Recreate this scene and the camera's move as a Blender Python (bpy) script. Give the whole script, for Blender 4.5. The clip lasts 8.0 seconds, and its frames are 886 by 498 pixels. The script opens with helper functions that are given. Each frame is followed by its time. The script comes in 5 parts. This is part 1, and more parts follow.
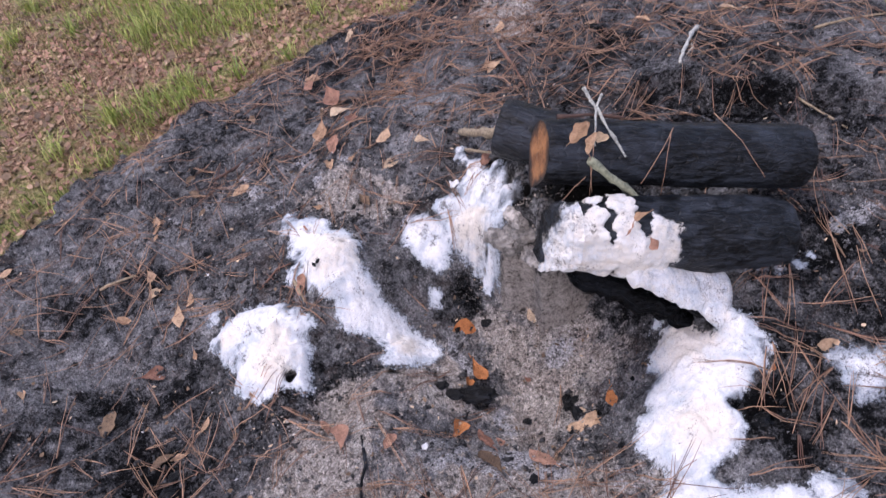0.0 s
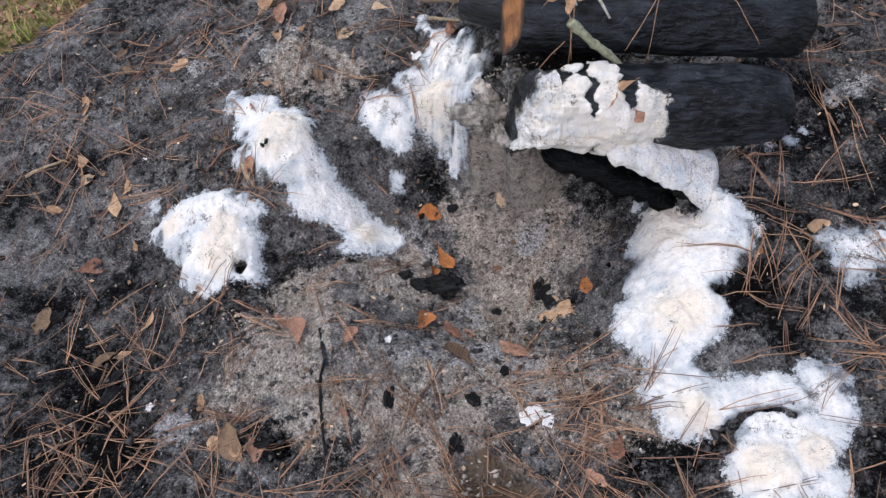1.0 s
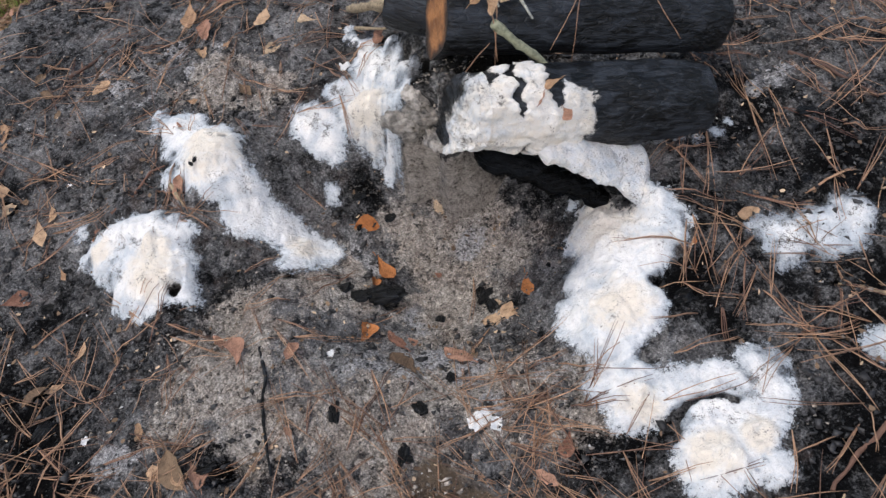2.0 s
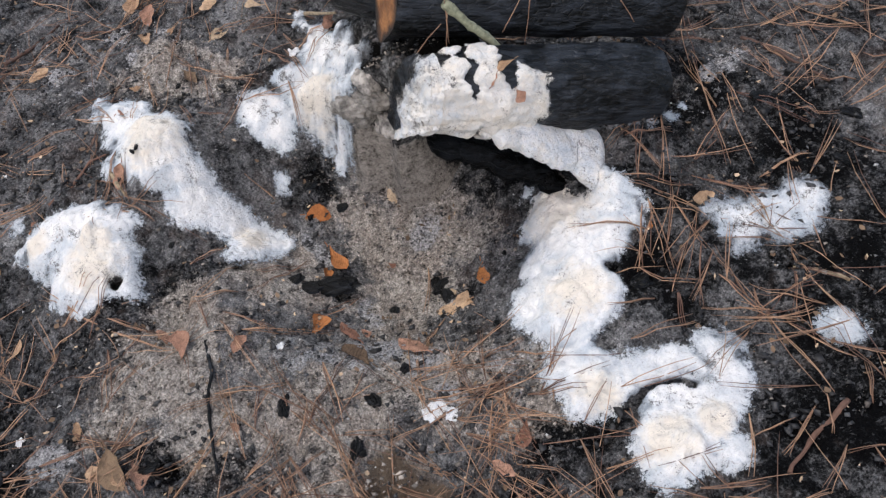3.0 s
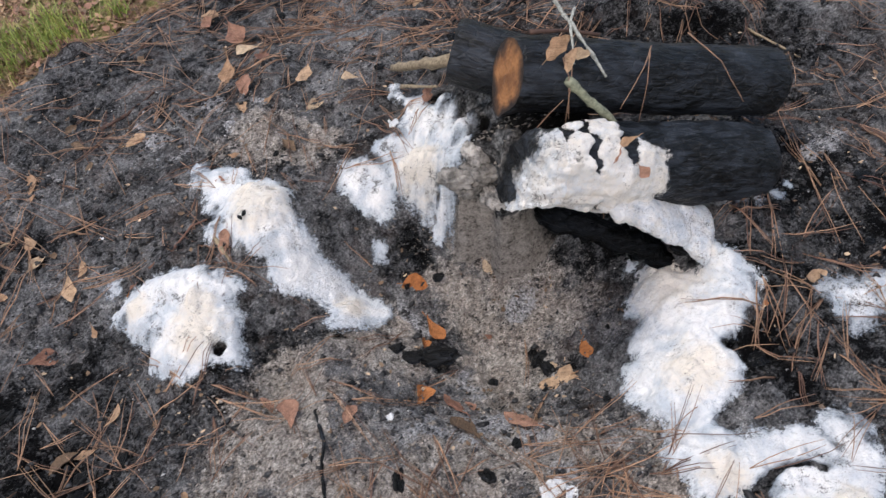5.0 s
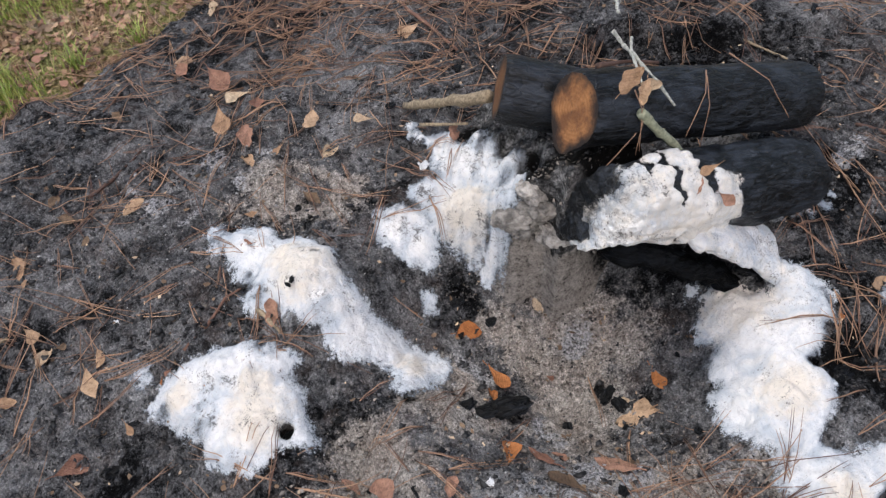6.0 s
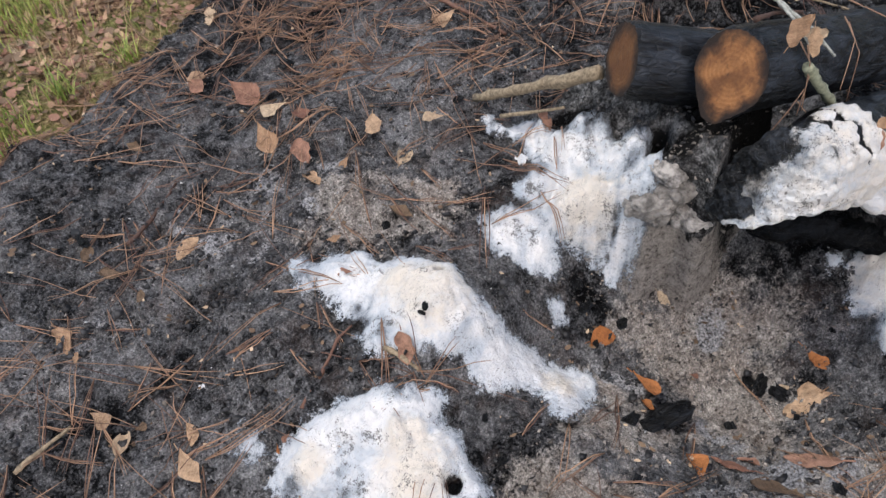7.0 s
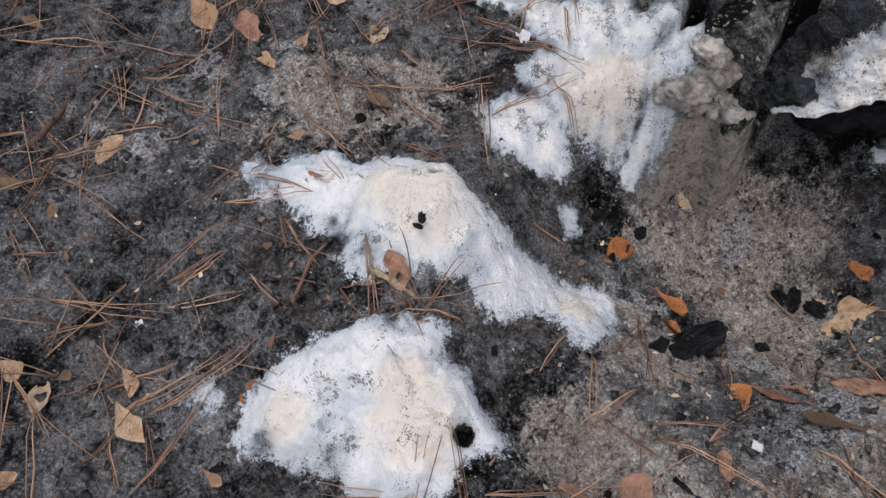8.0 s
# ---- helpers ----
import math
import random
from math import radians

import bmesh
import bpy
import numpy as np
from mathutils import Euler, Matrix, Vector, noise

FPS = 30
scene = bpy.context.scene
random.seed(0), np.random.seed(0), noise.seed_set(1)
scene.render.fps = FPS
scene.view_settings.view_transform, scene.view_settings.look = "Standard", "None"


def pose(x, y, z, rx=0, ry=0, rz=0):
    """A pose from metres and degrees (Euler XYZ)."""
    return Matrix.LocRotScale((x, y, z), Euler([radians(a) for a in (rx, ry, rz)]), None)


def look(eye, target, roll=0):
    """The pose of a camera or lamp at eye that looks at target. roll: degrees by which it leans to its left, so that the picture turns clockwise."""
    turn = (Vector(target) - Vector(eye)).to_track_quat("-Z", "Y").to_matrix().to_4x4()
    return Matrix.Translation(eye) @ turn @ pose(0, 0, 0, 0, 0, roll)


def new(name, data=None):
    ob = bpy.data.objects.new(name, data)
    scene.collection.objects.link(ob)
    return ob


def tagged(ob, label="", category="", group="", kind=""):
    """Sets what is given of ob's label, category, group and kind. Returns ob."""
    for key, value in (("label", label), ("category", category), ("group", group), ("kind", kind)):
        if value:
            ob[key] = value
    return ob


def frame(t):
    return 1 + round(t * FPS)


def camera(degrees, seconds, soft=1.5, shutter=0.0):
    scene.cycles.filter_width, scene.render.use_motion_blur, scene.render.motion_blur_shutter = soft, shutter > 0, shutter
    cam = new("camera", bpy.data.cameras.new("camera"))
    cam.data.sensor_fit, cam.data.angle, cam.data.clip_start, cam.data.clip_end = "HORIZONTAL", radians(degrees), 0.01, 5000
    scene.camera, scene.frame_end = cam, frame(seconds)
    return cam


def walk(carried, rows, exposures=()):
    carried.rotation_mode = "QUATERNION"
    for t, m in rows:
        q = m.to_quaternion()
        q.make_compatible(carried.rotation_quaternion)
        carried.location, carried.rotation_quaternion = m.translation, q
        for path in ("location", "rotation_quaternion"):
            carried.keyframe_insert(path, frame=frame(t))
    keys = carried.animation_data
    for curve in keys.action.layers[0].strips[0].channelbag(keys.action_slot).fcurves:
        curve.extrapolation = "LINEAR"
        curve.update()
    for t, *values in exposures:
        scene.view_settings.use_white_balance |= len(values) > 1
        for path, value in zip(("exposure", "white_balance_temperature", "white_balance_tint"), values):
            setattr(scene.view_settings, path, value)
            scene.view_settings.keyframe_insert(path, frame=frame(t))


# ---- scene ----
cam = camera(59.5, 8.0, soft=1.35, shutter=0.14)
PATH = [
    (0, (0.091, -1.159, 1.501), (-0.015, 0.219, 0.055), -16.2),
    (0.5, (0.067, -1.104, 1.387), (-0.049, 0.119, -0.191), -16.2),
    (1, (0.066, -1.08, 1.362), (0.001, 0.081, -0.266), -15.7),
    (1.5, (0.067, -1.075, 1.341), (0.062, 0.104, -0.274), -14.1),
    (2, (0.087, -1.089, 1.335), (0.155, 0.076, -0.289), -13.8),
    (2.2, (0.101, -1.094, 1.33), (0.204, 0.052, -0.306), -13.8),
    (3.3, (0.091, -1.088, 1.275), (0.258, 0.057, -0.356), -9.9),
    (3.5, (0.07, -1.079, 1.28), (0.194, 0.074, -0.349), -10.3),
    (3.7, (0.057, -1.100, 1.253), (0.193, 0.047, -0.380), -9.3),
    (4, (0.083, -1.041, 1.282), (0.269, 0.209, -0.268), -9.5),
    (4.2, (0.095, -1.028, 1.304), (0.306, 0.332, -0.148), -9.2),
    (4.5, (0.029, -1.01, 1.295), (0.272, 0.356, -0.144), -8.6),
    (4.7, (-0.001, -1.021, 1.302), (0.216, 0.316, -0.170), -8.4),
    (5, (-0.112, -1.023, 1.304), (0.091, 0.253, -0.222), -8.5),
    (5.2, (-0.182, -0.988, 1.296), (0.017, 0.277, -0.24), -9.1),
    (6.3, (-0.504, -0.698, 1.322), (0.063, 0.458, -0.208), -3.0),
    (6.5, (-0.571, -0.63, 1.275), (0.028, 0.5, -0.263), -2.8),
    (6.7, (-0.618, -0.554, 1.238), (-0.013, 0.602, -0.278), -6.3),
    (7, (-0.73, -0.442, 1.173), (-0.039, 0.648, -0.355), -4.0),
    (7.2, (-0.760, -0.386, 1.122), (-0.027, 0.619, -0.445), -2.0),
    (7.5, (-0.772, -0.302, 1.056), (-0.01, 0.637, -0.537), 0.3),
    (7.7, (-0.749, -0.272, 1.001), (-0.010, 0.622, -0.628), 0.7),
    (8, (-0.717, -0.245, 0.961), (-0.009, 0.586, -0.715), 1.6),
]
LIGHT = [(0.0, 1.01, 6200, 25), (0.5, 0.87, 6250, 17), (1.0, 0.88, 6450, 12), (2.0, 0.82, 6650, 10), (4.5, 0.84, 6600, 11), (6.5, 0.83, 6600, 11), (7.2, 0.80, 6600, 11), (7.5, 0.67, 6600, 11), (8.0, 0.54, 6600, 11)]
walk(cam, [(t, look(eye, target, roll)) for t, eye, target, roll in PATH], LIGHT)

# ---- light: a bright overcast sky ----
world = bpy.data.worlds.new("world")
scene.world = world
world.use_nodes = True
wn = world.node_tree.nodes
sky = wn.new("ShaderNodeTexSky")
sky.sky_type, sky.sun_disc = "NISHITA", False
sky.sun_elevation, sky.sun_rotation = radians(52), radians(200)
sky.air_density, sky.dust_density, sky.ozone_density = 1.0, 3.0, 1.0
world.node_tree.links.new(sky.outputs[0], wn["Background"].inputs[0])
wn["Background"].inputs[1].default_value = 0.11
sun = new("sun", bpy.data.lights.new("sun", "SUN"))
sun.data.energy, sun.data.angle, sun.data.color = 1.3, radians(25), (1.0, 0.96, 0.9)
sun.matrix_world = look((-1.2, 2.6, 5.0), (0.2, 0.0, 0.0))


# ---- numbers: noise and the shape of the ground ----
def lattice(ix, iy, seed):
    h = (ix.astype(np.int64) * 374761393 + iy.astype(np.int64) * 668265263 + seed * 69069) & 0xFFFFFFFF
    h = ((h ^ (h >> 13)) * 1274126177) & 0xFFFFFFFF
    return ((h ^ (h >> 16)) & 0xFFFF) / 32767.5 - 1.0


def grain(x, y, per_metre, seed=0, octaves=3):
    """Soft value noise between about -1 and 1."""
    x, y = np.asarray(x, float) * per_metre, np.asarray(y, float) * per_metre
    total, weight = 0.0, 1.0
    for k in range(octaves):
        ix, iy = np.floor(x), np.floor(y)
        fx, fy = x - ix, y - iy
        fx, fy = fx * fx * (3 - 2 * fx), fy * fy * (3 - 2 * fy)
        s = seed * 31 + k
        low = lattice(ix, iy, s) * (1 - fx) + lattice(ix + 1, iy, s) * fx
        high = lattice(ix, iy + 1, s) * (1 - fx) + lattice(ix + 1, iy + 1, s) * fx
        total = total + weight * (low * (1 - fy) + high * fy)
        x, y, weight = x * 2.03 + 17.1, y * 2.03 + 5.7, weight * 0.5
    return total


# swells and hollows of the burnt ground: x, y, two radii, steepness, height
SWELLS = [
    (-0.15, 0.12, 0.12, 0.11, 1, -0.075),
    (0.16, -0.02, 0.34, 0.27, 1.2, -0.208),
    (0.14, -0.26, 0.28, 0.26, 1, -0.079),
    (-0.29, 0.26, 0.13, 0.12, 1, 0.088),
    (-0.513, 0.266, 0.127, 0.23, 1, 0.036),
    (-0.36, -0.064, 0.064, 0.144, 1, -0.071),
    (0.62, -0.12, 0.16, 0.16, 1, 0.057),
    (-0.85, 0.0, 0.4, 0.5, 1, -0.144),
    (0.0, -0.75, 0.6, 0.35, 1, -0.121),
    (0.85, -0.5, 0.4, 0.35, 1, -0.060),
    (-0.28, -0.22, 0.15, 0.15, 1, 0.013),
    (0.05, 0.4, 0.12, 0.08, 1, 0.061),
    (0.1, 0.75, 0.5, 0.25, 1, 0.039),
    (0.75, 0.1, 0.2, 0.15, 1, 0.045),
]
# small burnt-out holes: x, y, radius, depth
HOLES = [(-0.04, -0.625, 0.07, 0.05), (0.03, -0.64, 0.06, 0.04), (-0.405, -0.448, 0.030, 0.045), (-0.375, -0.446, 0.024, 0.04), (-0.815, -0.235, 0.028, 0.035), (-0.818, -0.290, 0.022, 0.03), (-0.632, 0.807, 0.024, 0.09), (-0.26, 0.531, 0.022, 0.02), (-0.458, 0.008, 0.023, 0.035), (-0.814, 0.126, 0.04, 0.03),
         (-0.245, -0.153, 0.018, 0.02), (0.102, -0.218, 0.03, 0.02), (0.889, -0.421, 0.02, 0.04), (-0.36, -0.456, 0.035, 0.02),
         (0.009, 0.224, 0.020, 0.02), (-0.270, 0.300, 0.012, 0.02), (0.60, -0.365, 0.045, 0.03), (0.645, -0.360, 0.035, 0.03)]


def lie(x, y):
    """Height of the large form of the ground."""
    x, y = np.asarray(x, float), np.asarray(y, float)
    z = 0.0 * x
    for a, b, c, d, p, h in SWELLS:
        z = z + h * np.exp(-(((x - a) / c) ** 2 + ((y - b) / d) ** 2) ** p)
    return z


def turf(x, y):
    """0 on the burnt ground, 1 on the unburnt turf around it."""
    x, y = np.asarray(x, float), np.asarray(y, float)
    edge = np.maximum(1.40 + 0.45 * (x + 0.45) - y, (x + 0.36 - 0.45 * (y - 1.45)) * 0.9)
    edge = np.minimum(edge, 0.8 * (1.07 - 0.72 * (x - 1.24) - y))
    edge = np.minimum(edge, 2.2 * (1 - np.hypot((x - 0.5) / 2.35, (y + 0.5) / 2.1)))
    far = np.maximum(np.maximum(np.abs(x - 0.1) - 1.6, np.abs(y - 0.4) - 1.35), 0)
    edge = edge + 0.05 * grain(x, y, 5, 3) + 0.02 * grain(x, y, 30, 4)
    return np.clip(0.5 - edge / (0.05 + 0.3 * far), 0, 1)


def ground_z(x, y):
    z = lie(x, y)
    t = turf(x, y)
    near = np.exp(-((x / 2.2) ** 2 + (y / 2.2) ** 2) ** 2)
    z = z + near * (0.008 * grain(x, y, 10, 1, 2) + 0.0095 * grain(x, y, 30, 2, 4) * (1 - 0.3 * t) + 0.0035 * np.abs(grain(x, y, 75, 6, 2)) * (1 - t))
    z = z - 0.030 * t * near
    back = y - (0.66 - 0.42 * (x - 0.75)) - 0.03 * grain(x, y, 8, 14, 2)
    along = np.clip((x - 0.50) / 0.15, 0, 1) * np.clip((1.5 - x) / 0.2, 0, 1)
    z = z + 0.055 * along * np.clip(back / 0.025, 0, 1) * np.exp(-np.maximum(back, 0) / 0.35)
    for a, b, r, d in HOLES:
        z = z - d * np.exp(-((x - a) ** 2 + (y - b) ** 2) / r ** 2 * 1.4)
    return z


def level(x, y):
    return float(ground_z(np.array([x]), np.array([y]))[0])


# the burnt stump that the logs lie on: the outline of its top
STUMP_EDGE = [(-0.02, 0.33), (0.04, 0.265), (0.085, 0.215), (0.118, 0.158), (0.165, 0.158), (0.195, 0.145), (0.200, 0.092), (0.26, 0.095), (0.34, 0.13), (0.47, 0.15), (0.47, 0.45), (0.25, 0.56), (0.03, 0.52)]


STUMP_PITS = [(0.206, 0.245, 0.024, 0.075), (0.225, 0.262, 0.018, 0.06)]


def within(x, y, poly):
    """How far inside an outline a spot is."""
    x, y = np.asarray(x, float), np.asarray(y, float)
    d, inside = np.full(x.shape, 9.0), np.zeros(x.shape, bool)
    for (ax, ay), (bx, by) in zip(poly, poly[1:] + poly[:1]):
        u = np.clip(((x - ax) * (bx - ax) + (y - ay) * (by - ay)) / ((bx - ax) ** 2 + (by - ay) ** 2), 0, 1)
        d = np.minimum(d, np.hypot(x - ax - u * (bx - ax), y - ay - u * (by - ay)))
        if by != ay:
            inside ^= ((ay > y) != (by > y)) & (x < (bx - ax) * (y - ay) / (by - ay) + ax)
    return np.where(inside, d, -d)


def stump_rise(x, y):
    """0 beside the stump, 1 on its top; the flank between is steep."""
    d = within(x, y, STUMP_EDGE) + 0.006 * grain(x, y, 18, 91, 2)
    h = np.clip((d + 0.026) / 0.074, 0, 1)
    return h * h * (3 - 2 * h)


def stump_z(x, y):
    """Height of the stump's sloping top and flank, with lumps and cracks; the ground beside it."""
    g = lie(x, y)
    h = stump_rise(x, y)
    top = np.minimum(0.066 + 0.73 * x - 0.2226 * y, 0.20) + 0.018 * grain(x, y, 15, 93, 2) + 0.013 * grain(x, y, 40, 94, 2) + 0.005 * grain(x, y, 110, 95, 2)
    for a, b, r, d in STUMP_PITS:
        top = top - d * np.exp(-(((x - a) ** 2 + (y - b) ** 2) / r ** 2) ** 2)
    return np.where(top > g, g + (top - g) * h, g)


# ---- materials ----
def material(name, rough=0.9):
    m = bpy.data.materials.new(name)
    m.use_nodes = True
    tree = m.node_tree
    bsdf = tree.nodes["Principled BSDF"]
    bsdf.inputs["Roughness"].default_value = rough
    return m, tree, bsdf


def add(tree, kind, **values):
    n = tree.nodes.new(kind)
    for key, value in values.items():
        n.inputs[key.replace("_", " ")].default_value = value
    return n


def link(tree, a, b):
    tree.links.new(a, b)


def coords(tree, scale=(1, 1, 1), turn=0.0):
    c = tree.nodes.new("ShaderNodeTexCoord")
    m = add(tree, "ShaderNodeMapping")
    m.inputs["Rotation"].default_value = (0, 0, radians(turn))
    m.inputs["Scale"].default_value = scale
    link(tree, c.outputs["Object"], m.inputs["Vector"])
    return m.outputs[0]


def cloud(tree, where, scale, detail=5.0, rough=0.6, twist=0.0):
    n = add(tree, "ShaderNodeTexNoise", Scale=scale, Detail=detail, Roughness=rough, Distortion=twist)
    link(tree, where, n.inputs["Vector"])
    return n.outputs["Fac"]


def ramp(tree, fac, stops):
    r = tree.nodes.new("ShaderNodeValToRGB")
    e = r.color_ramp.elements
    while len(e) < len(stops):
        e.new(0.5)
    for k, (at, colour) in enumerate(stops):
        e[k].position = at
        e[k].color = (*colour, 1) if len(colour) == 3 else colour
    link(tree, fac, r.inputs[0])
    return r.outputs[0]


def grey(v):
    return (v, v, v)


def blend(tree, fac, a, b, mode="MIX"):
    n = tree.nodes.new("ShaderNodeMix")
    n.data_type, n.blend_type = "RGBA", mode
    for value, slot in ((fac, n.inputs[0]), (a, n.inputs[6]), (b, n.inputs[7])):
        if isinstance(value, (int, float)):
            slot.default_value = value
        elif isinstance(value, tuple):
            slot.default_value = (*value, 1)
        else:
            link(tree, value, slot)
    return n.outputs[2]


def maths(tree, op, a, b=0.0):
    n = tree.nodes.new("ShaderNodeMath")
    n.operation = op
    for value, slot in ((a, n.inputs[0]), (b, n.inputs[1])):
        if isinstance(value, (int, float)):
            slot.default_value = value
        else:
            link(tree, value, slot)
    return n.outputs[0]


def attribute(tree, name):
    n = tree.nodes.new("ShaderNodeAttribute")
    n.attribute_name = name
    return n.outputs["Fac"]


def relief(tree, bsdf, height, strength, distance):
    n = add(tree, "ShaderNodeBump", Strength=strength, Distance=distance)
    link(tree, height, n.inputs["Height"])
    link(tree, n.outputs[0], bsdf.inputs["Normal"])


def ground_material():
    m, t, b = material("burnt_ground", 0.85)
    at = coords(t)
    fine, mid, big = cloud(t, at, 190, 6, 0.72), cloud(t, at, 46, 6, 0.68, 0.15), cloud(t, at, 7, 4, 0.6)
    grit, lumps = add(t, "ShaderNodeTexVoronoi", Scale=300.0), add(t, "ShaderNodeTexVoronoi", Scale=105.0)
    warp = add(t, "ShaderNodeMix")
    warp.data_type = "VECTOR"
    warp.inputs[0].default_value = 0.012
    shake = add(t, "ShaderNodeTexNoise", Scale=90.0, Detail=3.0)
    link(t, at, shake.inputs["Vector"])
    link(t, at, warp.inputs[4])
    link(t, shake.outputs["Color"], warp.inputs[5])
    for cell in (grit, lumps):
        link(t, warp.outputs[1], cell.inputs["Vector"])
    patch, wide = cloud(t, at, 21, 6, 0.66, 0.2), cloud(t, at, 12, 4, 0.6, 0.2)
    black = attribute(t, "black")
    tone = maths(t, "ADD", maths(t, "MULTIPLY", patch, 0.30), maths(t, "ADD", maths(t, "MULTIPLY", fine, 0.34), maths(t, "MULTIPLY", mid, 0.36)))
    tone = maths(t, "ADD", tone, maths(t, "MULTIPLY", attribute(t, "zone"), 0.055))
    tone = maths(t, "ADD", tone, maths(t, "MULTIPLY", maths(t, "SUBTRACT", big, 0.5), 0.25))
    tone = maths(t, "SUBTRACT", tone, maths(t, "MULTIPLY", black, 0.092))
    char = ramp(t, tone, [(0.40, (0.003, 0.003, 0.0035)), (0.445, (0.028, 0.029, 0.031)), (0.485, (0.11, 0.111, 0.115)), (0.55, (0.22, 0.22, 0.224)), (0.65, (0.42, 0.42, 0.42))])
    # tiny pale specks in the colour stand for glints off the char
    glint = cloud(t, at, 330, 3, 0.6)
    char = blend(t, ramp(t, glint, [(0.72, grey(0.0)), (0.77, grey(0.5))]), char, (0.50, 0.50, 0.51))
    brown = maths(t, "SUBTRACT", cloud(t, at, 16, 5, 0.6), maths(t, "MULTIPLY", black, 0.15))
    char = blend(t, ramp(t, brown, [(0.50, grey(0.0)), (0.64, grey(0.45))]), char, blend(t, 0.75, char, (0.16, 0.125, 0.112)))
    clay = maths(t, "ADD", maths(t, "MULTIPLY", cloud(t, at, 120, 6, 0.70), 0.55), maths(t, "MULTIPLY", mid, 0.45))
    soil = ramp(t, clay, [(0.375, (0.010, 0.009, 0.009)), (0.412, (0.13, 0.118, 0.106)), (0.445, (0.33, 0.303, 0.276)), (0.52, (0.49, 0.456, 0.418)), (0.62, (0.68, 0.645, 0.60))])
    soil = blend(t, ramp(t, wide, [(0.42, grey(0.0)), (0.62, grey(0.5))]), soil, blend(t, 0.6, soil, (0.31, 0.225, 0.175)))
    dust = ramp(t, fine, [(0.36, (0.06, 0.06, 0.065)), (0.50, (0.38, 0.38, 0.39)), (0.66, (0.75, 0.75, 0.76))])
    litter = ramp(t, cloud(t, at, 60, 6, 0.7), [(0.38, (0.035, 0.022, 0.014)), (0.47, (0.22, 0.130, 0.080)), (0.55, (0.36, 0.235, 0.145)), (0.66, (0.62, 0.45, 0.30))])
    green = ramp(t, cloud(t, at, 110, 4), [(0.38, (0.07, 0.11, 0.02)), (0.60, (0.30, 0.34, 0.11))])
    big = maths(t, "ADD", big, maths(t, "MULTIPLY", maths(t, "SUBTRACT", cloud(t, at, 0.9, 5, 0.6), 0.5), 0.9))
    litter = blend(t, ramp(t, big, [(0.42, grey(0.0)), (0.60, grey(0.65))]), litter, green)
    sand = maths(t, "ADD", attribute(t, "sand"), maths(t, "MULTIPLY", maths(t, "SUBTRACT", mid, 0.5), 0.8))
    litter = blend(t, ramp(t, sand, [(0.4, grey(0.0)), (0.6, grey(0.9))]), litter, (0.62, 0.50, 0.36))

    def ragged(name, amount=0.55):
        a = attribute(t, name)
        s = maths(t, "ADD", a, maths(t, "MULTIPLY", maths(t, "SUBTRACT", mid, 0.5), amount * 2))
        s = maths(t, "ADD", s, maths(t, "MULTIPLY", maths(t, "SUBTRACT", fine, 0.5), amount * 1.6))
        return ramp(t, s, [(0.36, grey(0.0)), (0.64, grey(1.0))])

    def crumbly(c):
        c = blend(t, 1.0, c, ramp(t, grit.outputs["Color"], [(0.15, grey(0.72)), (0.5, grey(1.0)), (0.85, grey(1.30))]), "MULTIPLY")
        c = blend(t, 1.0, c, ramp(t, lumps.outputs["Color"], [(0.15, grey(0.90)), (0.5, grey(1.0)), (0.85, grey(1.12))]), "MULTIPLY")
        # gaps between grains darkened in the colour, standing in for their shade
        return blend(t, 1.0, c, ramp(t, grit.outputs["Distance"], [(0.35, grey(1.06)), (0.75, grey(0.62))]), "MULTIPLY")

    char, soil = crumbly(char), crumbly(soil)
    colour = blend(t, ragged("soil"), char, soil)
    colour = blend(t, ragged("mud", 0.3), colour, blend(t, mid, (0.09, 0.068, 0.052), (0.21, 0.165, 0.125)))
    colour = blend(t, ragged("dust"), colour, dust)
    colour = blend(t, ragged("turf", 0.2), colour, litter)
    link(t, colour, b.inputs["Base Color"])
    link(t, ramp(t, mid, [(0.3, grey(0.45)), (0.6, grey(0.95))]), b.inputs["Roughness"])
    b.inputs["Specular IOR Level"].default_value = 0.08
    height = maths(t, "ADD", maths(t, "MULTIPLY", mid, 0.6), maths(t, "MULTIPLY", fine, 0.5))
    height = maths(t, "SUBTRACT", height, maths(t, "MULTIPLY", lumps.outputs["Distance"], 0.22))
    height = maths(t, "SUBTRACT", height, maths(t, "MULTIPLY", grit.outputs["Distance"], 0.05))
    relief(t, b, height, 1.0, 0.020)
    return m


